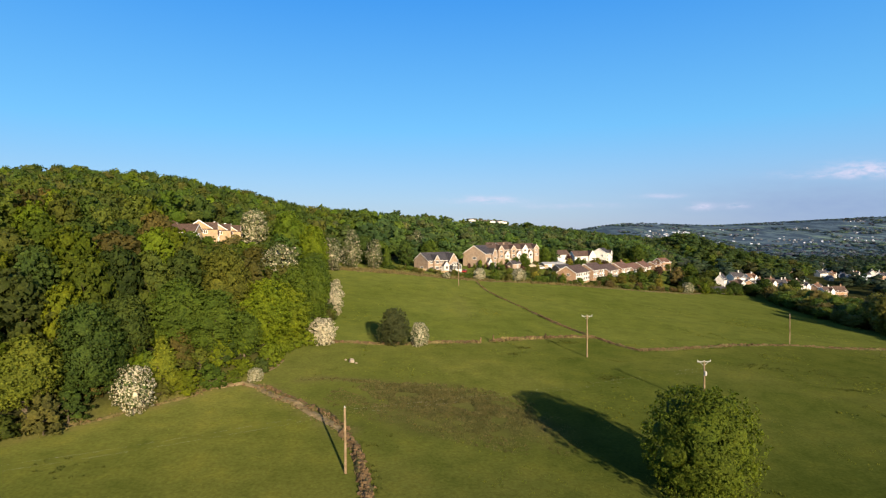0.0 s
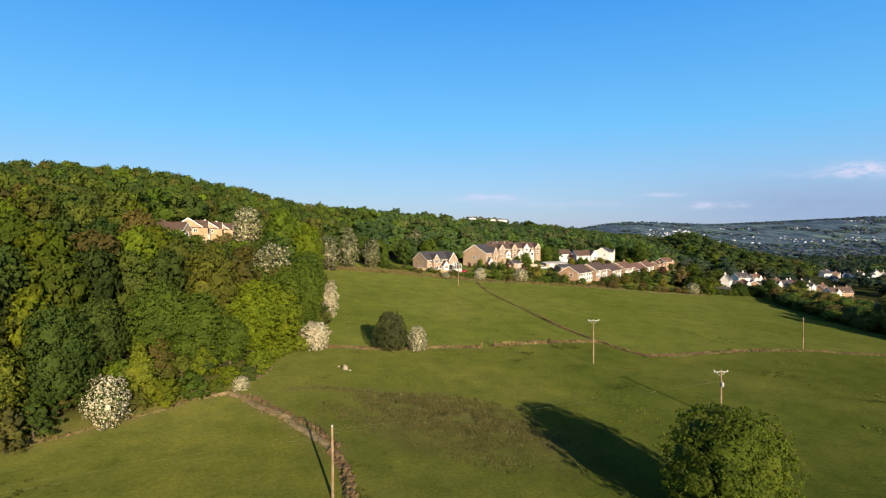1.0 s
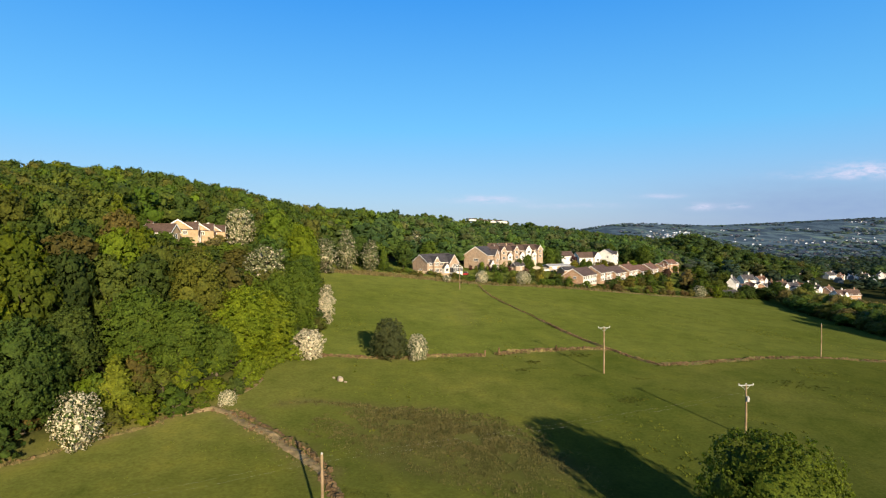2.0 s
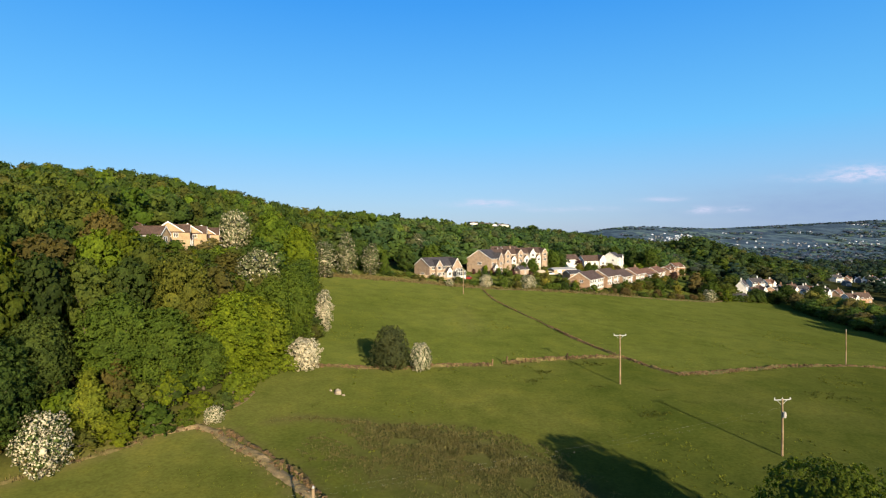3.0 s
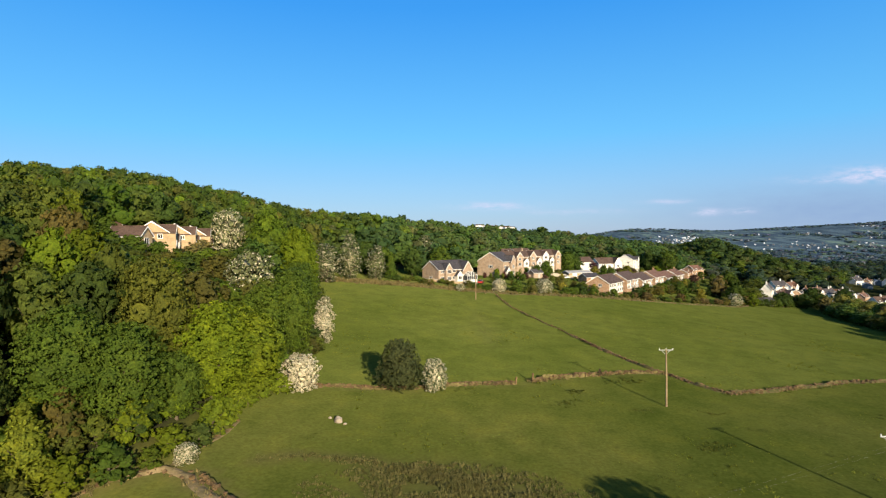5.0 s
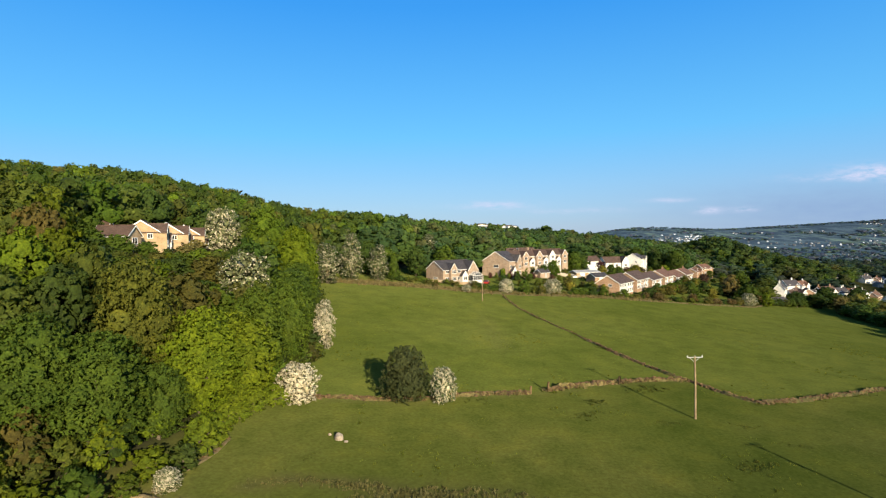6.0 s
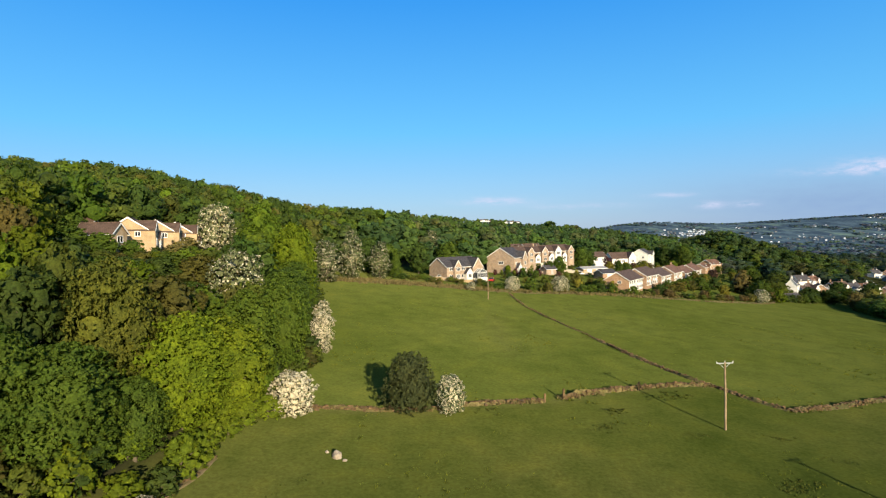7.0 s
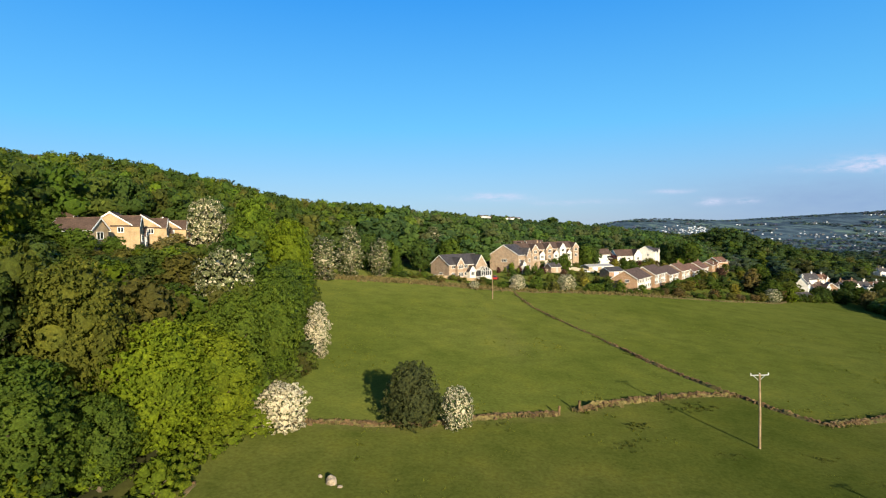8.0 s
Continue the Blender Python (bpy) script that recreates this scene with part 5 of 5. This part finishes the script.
def house(x, y, rot, L, W, eave, ridge, wall, roof, label, windows=(), wings=(), chimneys=(), doors=(), group="houses above the pasture", z=None, name="house", boards=PAINT, cladding=None, panels=(), sunroom=None):
    """A house with its ridge along its own x axis and its front towards -y.
    wings: (u, width, out, eave, ridge, wall material, window width) - gabled bays on the front."""
    zz = ground_z(x, y) if z is None else z
    ob = thing(name, pose(x, y, zz, 0, 0, rot), label, "house", group)
    part("wall", gable_wall(L, W, eave, ridge), wall, ob)
    if cladding:
        bm = bmesh.new()
        box(bm, -L / 2 + 0.1, L / 2 - 0.1, -W / 2 - 0.05, -W / 2 + 0.02, -0.5, eave - 0.1)
        part("cladding", bm, cladding, ob, "white boarded front")
    rf = part("roof", gable_roof(L, W, eave, ridge), roof, ob)
    for s in (-1, 1):
        bm = bmesh.new()
        verge(bm, s * (L / 2 + 0.29), W, eave, ridge)
        bmesh.ops.recalc_face_normals(bm, faces=bm.faces)
        part("bargeboard", bm, boards, ob)
    for s in (-1, 1):
        bm = bmesh.new()
        k = (ridge - eave) / (W / 2)
        box(bm, -L / 2 - 0.25, L / 2 + 0.25, s * (W / 2 + 0.41) - 0.06, s * (W / 2 + 0.41) + 0.06, eave - 0.35 * k - 0.08, eave - 0.35 * k + 0.06)
        part("gutter", bm, boards, ob)
    for face, u, wz, w, h in windows:
        window(ob, face, L, W, u, wz, w, h, 0.055 if cladding and face == "front" else 0.003)
    for u, wz, w, h in panels:
        bm = bmesh.new()
        box(bm, u - w / 2, u + w / 2, -W / 2 - 0.035, -W / 2 + 0.01, wz, wz + h, 0.008)
        part("panel", bm, PAINT, ob, "white infill panel")
    if sunroom:
        conservatory(ob, *sunroom)
    for u, w in doors:
        bm = bmesh.new()
        box(bm, u - w / 2, u + w / 2, -W / 2 - 0.06, -W / 2 + 0.01, 0.0, 2.1, 0.01)
        part("door", bm, TRIM if w < 1.5 else PAINT, ob)
    for u, d in chimneys:
        bm = bmesh.new()
        zr = ridge - abs(d) * (ridge - eave) / (W / 2)
        box(bm, u - 0.35, u + 0.35, d - 0.3, d + 0.3, zr - 0.6, ridge + 1.0, 0.02)
        box(bm, u - 0.42, u + 0.42, d - 0.37, d + 0.37, ridge + 1.0, ridge + 1.12)
        for k in (-0.16, 0.16):
            cylinder(bm, (u + k, d, ridge + 1.1), (u + k, d, ridge + 1.5), 0.11, 0.09, 8)
        part("chimney", bm, wall, rf, "brick chimney stack with two pots")
    for u, w, out, we, wr, wm, ww in wings:
        bm = gable_wall(out + W / 2, w, we, wr)
        wing = part("wing", bm, wm, ob)
        wing.matrix_basis = pose(u, -(W / 2 + out) / 2, 0, 0, 0, 90)
        wing_roof = part("wing_roof", gable_roof(out + W / 2 - 0.4, w, we, wr, 0.3), roof, wing)
        wing_roof.matrix_basis = pose(0.0, 0, 0.004)
        bm = bmesh.new()
        verge(bm, -(out + W / 2) / 2 - 0.12, w, we, wr, 0.3)
        bmesh.ops.recalc_face_normals(bm, faces=bm.faces)
        part("bargeboard", bm, boards, wing)
        for wz in ([0.8, 3.3] if we > 4.4 else [0.8]):
            put_window(ob, wing.matrix_basis @ pose(-(out + W / 2) / 2 - 0.003, 0, wz, 0, 0, -90), ww, 1.35)
    return ob


def conservatory(ob, u, y0, w, out, h):
    """A white-framed glazed room with a gabled roof against a house front at y0."""
    bm = bmesh.new()
    box(bm, u - w / 2, u + w / 2, y0 - out, y0 + 0.02, -1.5, 0.55)
    part("plinth", bm, RENDERED, ob)
    top = h + w * 0.28
    n = max(3, round(w / 0.9))
    for k in range(n + 1):
        x = u - w / 2 + w * k / n
        z1 = h + (1 - abs(x - u) / (w / 2)) * w * 0.28
        bm = bmesh.new()
        box(bm, x - 0.06, x + 0.06, y0 - out - 0.02, y0 - out + 0.1, 0.55, z1)
        part("post", bm, PAINT, ob)
    for z in (0.57, h - 0.05):
        bm = bmesh.new()
        box(bm, u - w / 2, u + w / 2, y0 - out - 0.03, y0 - out + 0.11, z, z + 0.12)
        part("rail", bm, PAINT, ob)
    bm = bmesh.new()
    pts = [(u - w / 2, 0.55), (u + w / 2, 0.55), (u + w / 2, h), (u, top), (u - w / 2, h)]
    lo = [bm.verts.new((x, y0 - out + 0.03, z)) for x, z in pts]
    hi = [bm.verts.new((x, y0, z)) for x, z in pts]
    bm.faces.new(lo)
    for k in range(5):
        bm.faces.new((lo[k], hi[k], hi[(k + 1) % 5], lo[(k + 1) % 5]))
    bmesh.ops.recalc_face_normals(bm, faces=bm.faces)
    part("glazing", bm, GLASS, ob, "dark conservatory glass")
    for s in (-1, 1):
        bm = bmesh.new()
        for k in range(4):
            y = y0 - out + out * k / 3
            a, b = Vector((u + s * w / 2, y, h + 0.05)), Vector((u, y, top + 0.05))
            limb(bm, a, b, 0.07, 0.07, 4)
        part("roof_bars", bm, PAINT, ob)


def two_floors(face, us, w=1.4, h=1.2, floors=(0.9, 3.4)):
    return [(face, u, z, w, h) for u in us for z in floors]


# the near villa with white gables, dark slate roof and a conservatory
house(-9.3, 246.5, 42, 15.5, 9.5, 4.7, 7.7, BRICK, SLATE, "large buff brick villa with slate roof and white gables",
      [("left", 0.6, 0.9, 1.8, 1.2)] + two_floors("front", (-5.8, -0.3, 4.9), 1.7),
      [(-3.6, 2.9, 1.1, 4.8, 6.8, BRICK, 1.9), (1.3, 2.6, 1.6, 2.4, 3.9, RENDERED, 1.6), (5.4, 4.8, 1.4, 4.2, 7.4, BRICK, 2.4)], [], z=14.4, sunroom=(5.4, -6.2, 4.8, 2.4, 2.3))
# big buff brick house end-on
house(11.4, 282.0, 58, 10.5, 12.6, 6.4, 10.2, BRICK, SLATE, "tall buff brick house with slate roof and plain gable",
      [("left", 0.3, 3.6, 2.3, 1.2)] + two_floors("front", (-3.4, 0.6, 3.6), 1.6), [(2.6, 4.2, 1.0, 6.0, 8.7, BRICK, 1.6), (-2.6, 3.0, 1.4, 2.4, 3.9, RENDERED, 1.8)], [], z=14.2)
# a row of gabled houses stepping away
ROW = [(18.5, 301, 9.0, BRICK, BROWN_TILE), (25.5, 307.5, 8.5, BRICK, BROWN_TILE), (32.5, 314, 8.5, RENDERED, BROWN_TILE), (39.5, 320.5, 8.5, BRICK, BROWN_TILE)]
for k, (x, y, l, wm, rm) in enumerate(ROW):
    house(x, y, 36, l, 8.2, 4.8, 7.4, BRICK, rm, "buff brick house with brown tiled roof and front gable",
          two_floors("front", (-3.3, 0.6), 1.4) + [("left", 0, 3.5, 1.2, 1.1)], [(2.5, 3.8, 1.2, 4.8, 7.0, wm, 1.7), (-2.2, 3.0, 1.6, 2.4, 3.7, RENDERED, 1.6)], [(0, 0)] if k == 1 else [], z=16.9 + 0.1 * k)
for x, y in ((1.5, 322), (9, 330), (18, 334), (28, 341)):
    house(x, y, 30, 10, 8, 5.0, 7.8, BRICK, BROWN_TILE, "brown-roofed house half hidden behind the front row", two_floors("front", (-3, 3)), [(0.5, 3.4, 0.8, 5.0, 7.0, RENDERED, 1.4)], z=17.2)
# long low terrace stepping down the slope
for k in range(6):
    u = k / 5
    x, y = 53.0 + 60 * u, 259 + 93 * u
    white = k == 0
    house(x, y, 57.0, 16.6, 9.0, 3.7, 6.5, BROWN_BRICK, BROWN_TILE if white or k < 3 else RED_TILE,
          "white rendered end house of the low brown-roofed terrace" if white else "brown brick terrace house with shallow tiled roof",
          two_floors("front", (-7.1, -4.6, -1.9, 1.9, 4.6, 7.1), 1.8, 1.25, (0.1, 2.15)) + ([("left", 1.0, 2.4, 1.4, 1.1), ("left", -1.5, 0.4, 1.4, 1.2)] if white else []), [], [(6, 0.2)] if k in (3, 5) else [], [(0, 1.0)],
          group="terrace above the pasture", z=9.0 - 1.5 * (k // 2), name="terrace_house", cladding=RENDERED if white else None,
          panels=() if white else [(u, wz, 1.8, 0.6) for u in (-7.1, -4.6, 1.9, 4.6) for wz in (1.42,)] + [(u, 0.1, 0.8, 3.3) for u in (-3.25, 5.85)])
# bungalows and white house behind the terrace
house(64, 352, 25, 9, 7.5, 2.9, 5.4, RENDERED, BROWN_TILE, "white bungalow with brown tiled roof", [("front", -2.5, 0.9, 1.8, 1.2), ("front", 2, 0.9, 1.8, 1.2)], z=14.4)
house(79, 362, 20, 14, 8, 3.0, 6.0, RENDERED, BROWN_TILE, "long white bungalow under a brown roof", [("front", -4.5, 0.9, 1.8, 1.2), ("front", 0, 0.9, 1.8, 1.2), ("front", 4.5, 0.9, 1.8, 1.2)], [(5.0, 4.5, 1.2, 3.2, 6.2, RENDERED, 1.6)], z=13.0)
house(95, 374, 58, 10, 9.5, 5.6, 8.4, RENDERED, SLATE, "white rendered house with dark roof end-on", [("left", 2, 3.3, 1.2, 1.1)] + two_floors("front", (-2.5, 2.5)), [(2.8, 3.2, 1.0, 5.4, 7.2, RENDERED, 1.4)], z=12.0)
house(50.5, 301, 20, 12, 6, 2.2, 2.9, YELLOW_BRICK, TRIM, "low yellow brick garage block with flat roof", [], [], [], [(-3, 2.4), (1.5, 2.4)], z=12.0, name="garage")
house(52.5, 285, 25, 7, 6, 2.2, 3.6, BROWN_BRICK, SLATE, "low dark-roofed garage by the lane", [], [], [], [(0, 2.4)], z=11.0, name="garage")
house(29, 285, 30, 5, 4, 2.3, 3.6, BRICK, SLATE, "small brick outhouse with white door in the garden", [], [], [], [(0.5, 1.2)], z=13.0, name="outhouse")
house(126, 368, 50, 9, 7, 2.6, 4.4, BROWN_BRICK, RED_TILE, "brown brick house at the terrace end", two_floors("front", (-3, 3)), [(2, 3.5, 1.0, 2.6, 4.0, BROWN_BRICK, 1.4)], z=7.4)
house(136, 380, 35, 9, 8, 3.8, 6.2, BROWN_BRICK, RED_TILE, "brown house with orange-brown roof", two_floors("front", (-3, 3)), z=7.2)
# cottages below the pasture's crest
house(142.5, 309, 50, 5.0, 4.4, 4.0, 6.6, RENDERED, SLATE, "tall white rendered cottage with steep dark roof", two_floors("front", (-1.6, 1.6), 1.1), [], [(-2.2, 0)], z=1.0)
house(137.0, 302.5, 28, 11, 6, 1.5, 3.3, TRIM, SLATE, "long grey-roofed farm shed", [("front", -2, 0.9, 1.6, 1.0)], z=-1.9, name="shed")
house(154, 319, 25, 8, 5.5, 2.2, 4.2, RENDERED, BROWN_TILE, "low white cottage with brown roof", [("front", -2, 0.9, 1.5, 1.0), ("front", 3, 0.9, 1.5, 1.0)], [(3.0, 3.2, 1.0, 2.6, 4.4, RENDERED, 1.3)], z=-1.0)


def build_valley_houses():
    rng = np.random.default_rng(21)
    spots = [(160, 328), (170, 335), (182, 346), (193, 356), (203, 362), (213, 374), (226, 384), (239, 398), (252, 404), (232, 362), (176, 362), (200, 392), (246, 372), (262, 420)] + FAR_SPOTS
    for k, (x, y) in enumerate(spots):
        white = rng.random() < 0.6
        house(x, y, rng.uniform(10, 70), rng.uniform(7, 9.5) + (2.0 if y > 500 else 0.0), 6.0, 3.9, 6.0 + rng.random(), RENDERED if white else BROWN_BRICK, (BROWN_TILE, SLATE, RED_TILE)[k % 3],
              "pale rendered valley house with tiled roof" if white else "brown brick valley house with tiled roof", two_floors("front", (-2.8, 2.8)), [(1.0, 3.0, 0.9, 3.7, 5.4, RENDERED, 1.4)] if k % 2 else [], [(2, 0)], group="houses in the valley")


build_valley_houses()


# wall colours shifted blue: distance haze painted into the far houses
HAZED_FAR_WALLS = mottled("hazed_pale_walls", (0.40, 0.44, 0.52), (0.62, 0.66, 0.74), 0.03, 1.0, 0.0, bump=0)
HAZED_FAR_BRICK = mottled("hazed_brick_walls", (0.12, 0.135, 0.155), (0.17, 0.18, 0.19), 0.05, 1.0, 0.0, bump=0)


def build_far_town():
    """The valley's far town: countless tiny gabled houses on the slopes."""
    rng = np.random.default_rng(33)
    V, F, M, at = [], [], [], 0
    # streets and estates: from (x, y) to (x, y), half width, houses, share of white walls
    streets = [((660, 1930), (1130, 2730), 40, 80, 0.7), ((760, 2250), (1050, 2650), 70, 30, 0.3), ((1340, 2930), (1450, 2850), 18, 16, 0.6), ((1190, 2590), (1240, 2560), 20, 7, 0.5),
               ((930, 1810), (975, 1790), 14, 6, 0.8), ((1590, 2750), (1710, 2810), 22, 18, 0.5), ((2120, 3150), (2190, 3050), 30, 18, 0.5), ((1200, 2110), (1400, 2150), 90, 40, 0.3),
               ((1450, 2080), (1620, 2200), 80, 46, 0.45), ((820, 1290), (1080, 1470), 90, 60, 0.22), ((960, 1500), (1120, 1500), 60, 26, 0.25), ((640, 980), (860, 1080), 70, 34, 0.3),
               ((343, 520), (470, 640), 30, 18, 0.4), ((1000, 2150), (1300, 2450), 120, 20, 0.25), ((1750, 2500), (1950, 2700), 90, 26, 0.25)]
    for (ax, ay), (bx, by), sp, n, pale in streets:
        for _ in range(n):
            u = rng.random()
            x, y = ax + (bx - ax) * u + rng.normal(0, sp * 0.5), ay + (by - ay) * u + rng.normal(0, sp)
            k = rng.uniform(0.5, 0.95)
            l, w, e, r = 9 * k, 7 * k, 4.6 * k, 7.2 * k
            a = rng.uniform(0, 1.3)
            c, s = math.cos(a), math.sin(a)
            z = ground_z(x, y) - 0.5
            sec = [(-w / 2, 0), (w / 2, 0), (w / 2, e), (0, r), (-w / 2, e)]
            for xx in (-l / 2, l / 2):
                V += [(x + xx * c - yy * s, y + xx * s + yy * c, z + zz) for yy, zz in sec]
            F += [(at + 4, at + 3, at + 2, at + 1, at), (at + 5, at + 6, at + 7, at + 8, at + 9), (at, at + 1, at + 6, at + 5), (at + 1, at + 2, at + 7, at + 6), (at + 4, at, at + 5, at + 9), (at + 2, at + 3, at + 8, at + 7), (at + 3, at + 4, at + 9, at + 8)]
            wm = 0 if rng.random() < pale else 1
            M += [wm] * 5 + [2, 2]
            at += 10
    me = mesh_of("far_town", V, F, [HAZED_FAR_WALLS, HAZED_FAR_BRICK, SLATE])
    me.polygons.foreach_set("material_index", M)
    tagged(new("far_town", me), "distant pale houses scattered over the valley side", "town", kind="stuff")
    # houses on the skyline of the ridge
    V, F, M, at = [], [], [], 0
    for k in range(34):
        x, y = 32 + 90 * k / 33 + rng.normal(0, 4), 1330 + rng.normal(0, 15)
        z = ground_z(x, y) + 4.0
        l, w, e, r = rng.uniform(3, 6.5), 6, rng.uniform(2.5, 4.5), rng.uniform(5, 6.5)
        for xx in (-l / 2, l / 2):
            V += [(x + xx, y + yy, z + zz) for yy, zz in ((-w / 2, 0), (w / 2, 0), (w / 2, e), (0, r), (-w / 2, e))]
        F += [(at + 4, at + 3, at + 2, at + 1, at), (at + 5, at + 6, at + 7, at + 8, at + 9), (at, at + 1, at + 6, at + 5), (at + 1, at + 2, at + 7, at + 6), (at + 4, at, at + 5, at + 9), (at + 2, at + 3, at + 8, at + 7), (at + 3, at + 4, at + 9, at + 8)]
        M += [0] * 5 + [1, 1]
        at += 10
    me = mesh_of("ridge_houses", V, F, [RENDERED, BROWN_TILE])
    me.polygons.foreach_set("material_index", M)
    tagged(new("ridge_houses", me), "far row of pale houses along the wooded skyline", "town", kind="stuff")


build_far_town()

# a stepped row of houses on the wooded hillside, end walls to the sun, porches on the valley side
for k, (x, y) in enumerate(HILL_HOUSES[:3]):
    house(x - 1.0, y, 112, 7.5, 6.0, 4.0, 6.0, YELLOW_BRICK, BROWN_TILE, "yellow brick house with brown roof among hillside trees",
          two_floors("front", (0.9, 3.0), 1.1, 1.1, (0.7, 2.7)) + [("left", 1.6, 2.5, 1.0, 1.0)],
          [(-1.6, 4.0, 1.3 + 0.25 * (k == 0), 3.75, 5.3, YELLOW_BRICK, 1.5), (2.3, 2.3, 1.8, 2.0, 3.1, RENDERED, 1.4)], [], group="houses on the wooded hillside", z=28.0 - 0.22 * k)
house(*HILL_HOUSES[3], 3, 6.4, 4.6, 3.6, 5.3, YELLOW_BRICK, BROWN_TILE, "long brown-roofed house half sunk behind hillside trees",
      [("front", -1.8, 2.0, 1.4, 1.1), ("front", 1.2, 2.0, 1.4, 1.1), ("right", 0.0, 2.0, 1.8, 1.2)], [], group="houses on the wooded hillside", z=27.4)
house(-77.5, 146.5, 15, 9.0, 6.5, 3.6, 5.5, YELLOW_BRICK, BROWN_TILE, "brown-roofed house behind the hillside row", [("front", 0.5, 2.0, 1.4, 1.1)], group="houses on the wooded hillside", z=28.3)


def garden_wall(a, b, h, mat, label):
    """A low boundary wall with a coping, from a to b."""
    (ax, ay), (bx, by) = a, b
    n = max(1, round(math.hypot(bx - ax, by - ay) / 4))
    step = math.hypot(bx - ax, by - ay) / n
    turn = math.degrees(math.atan2(by - ay, bx - ax))
    ob = thing("garden_wall", pose(ax, ay, ground_z(ax, ay), 0, 0, turn), label, "garden wall", "garden walls below the houses")
    for k in range(n):
        x, y = ax + (bx - ax) * (k + 0.5) / n, ay + (by - ay) * (k + 0.5) / n
        drop = ground_z(x, y) - ground_z(ax, ay)
        bm = bmesh.new()
        box(bm, k * step + 0.01, (k + 1) * step - 0.01, -0.12, 0.12, drop - 0.8, drop + h, 0.01)
        part("panel", bm, mat, ob)
        bm = bmesh.new()
        box(bm, k * step, (k + 1) * step - 0.02, -0.17, 0.17, drop + h + 0.002, drop + h + 0.09, 0.015)
        part("coping", bm, TRIM, ob, "pale stone coping")


garden_wall((-17.0, 236.5), (1.0, 238.0), 0.9, YELLOW_BRICK, "low yellow brick wall before the villa garden")
garden_wall((20.0, 279.0), (36.0, 291.0), 1.2, BRICK, "low buff brick wall below the row of houses")
garden_wall((38.0, 299.0), (48.0, 296.0), 1.3, CREAM, "low cream retaining wall beside the garages")
garden_wall((14.5, 290.5), (27.0, 296.5), 3.4, BRICK, "buff brick retaining wall under the gabled row")
garden_wall((27.5, 296.8), (41.0, 308.0), 3.5, CREAM, "pale rendered retaining wall under the gabled row")


def parked_car(x, y, turn, paint, label):
    """A small hatchback: shaped body, glazed cabin, lamps and four wheels."""
    ob = thing("car", pose(x, y, ground_z(x, y), 0, 0, turn), label, "car", "parked cars")
    side = [(-2.0, 0.35), (2.0, 0.35), (2.05, 0.75), (1.1, 0.92), (-1.95, 0.98), (-2.05, 0.7)]
    cab = [(0.95, 0.93), (0.3, 1.42), (-1.3, 1.45), (-1.85, 0.98)]
    for name, pts, half, top, mat in (("body", side, 0.85, 0.8, paint), ("cabin", cab, 0.78, 0.62, GLASS)):
        bm = bmesh.new()
        zs = [z for _, z in pts]
        lean = [half + (top - half) * (z - min(zs)) / (max(zs) - min(zs)) for z in zs]
        a = [bm.verts.new((px, -w, z)) for (px, z), w in zip(pts, lean)]
        b = [bm.verts.new((px, w, z)) for (px, z), w in zip(pts, lean)]
        bm.faces.new(a)
        bm.faces.new(b[::-1])
        for k in range(len(pts)):
            bm.faces.new((a[k], b[k], b[(k + 1) % len(pts)], a[(k + 1) % len(pts)]))
        bmesh.ops.recalc_face_normals(bm, faces=bm.faces)
        part(name, bm, mat, ob)
    bm = bmesh.new()
    box(bm, -1.25, 0.25, -0.6, 0.6, 1.452, 1.49, 0.015)
    part("roof", bm, paint, ob)
    for px in (-1.3, 1.3):
        for py in (-0.8, 0.8):
            bm = bmesh.new()
            cylinder(bm, (px, py - 0.1, 0.32), (px, py + 0.1, 0.32), 0.32, 0.32, 12)
            part("wheel", bm, TYRE, ob)
    for py in (-0.6, 0.6):
        bm = bmesh.new()
        box(bm, 2.02, 2.08, py - 0.16, py + 0.16, 0.6, 0.74, 0.01)
        part("headlight", bm, PAINT, ob)


TYRE = mottled("tyre", (0.015, 0.015, 0.015), (0.03, 0.03, 0.03), 3.0, 0.85, 0.2, bump=0)
RED_PAINT = mottled("red_car_paint", (0.30, 0.03, 0.025), (0.38, 0.045, 0.035), 1.0, 0.25, 0.5, bump=0)
parked_car(3.6, 246.5, 78, RED_PAINT, "small red car parked beside the villa conservatory")
parked_car(43.5, 293.0, 35, PAINT, "small white car parked beside the garages")
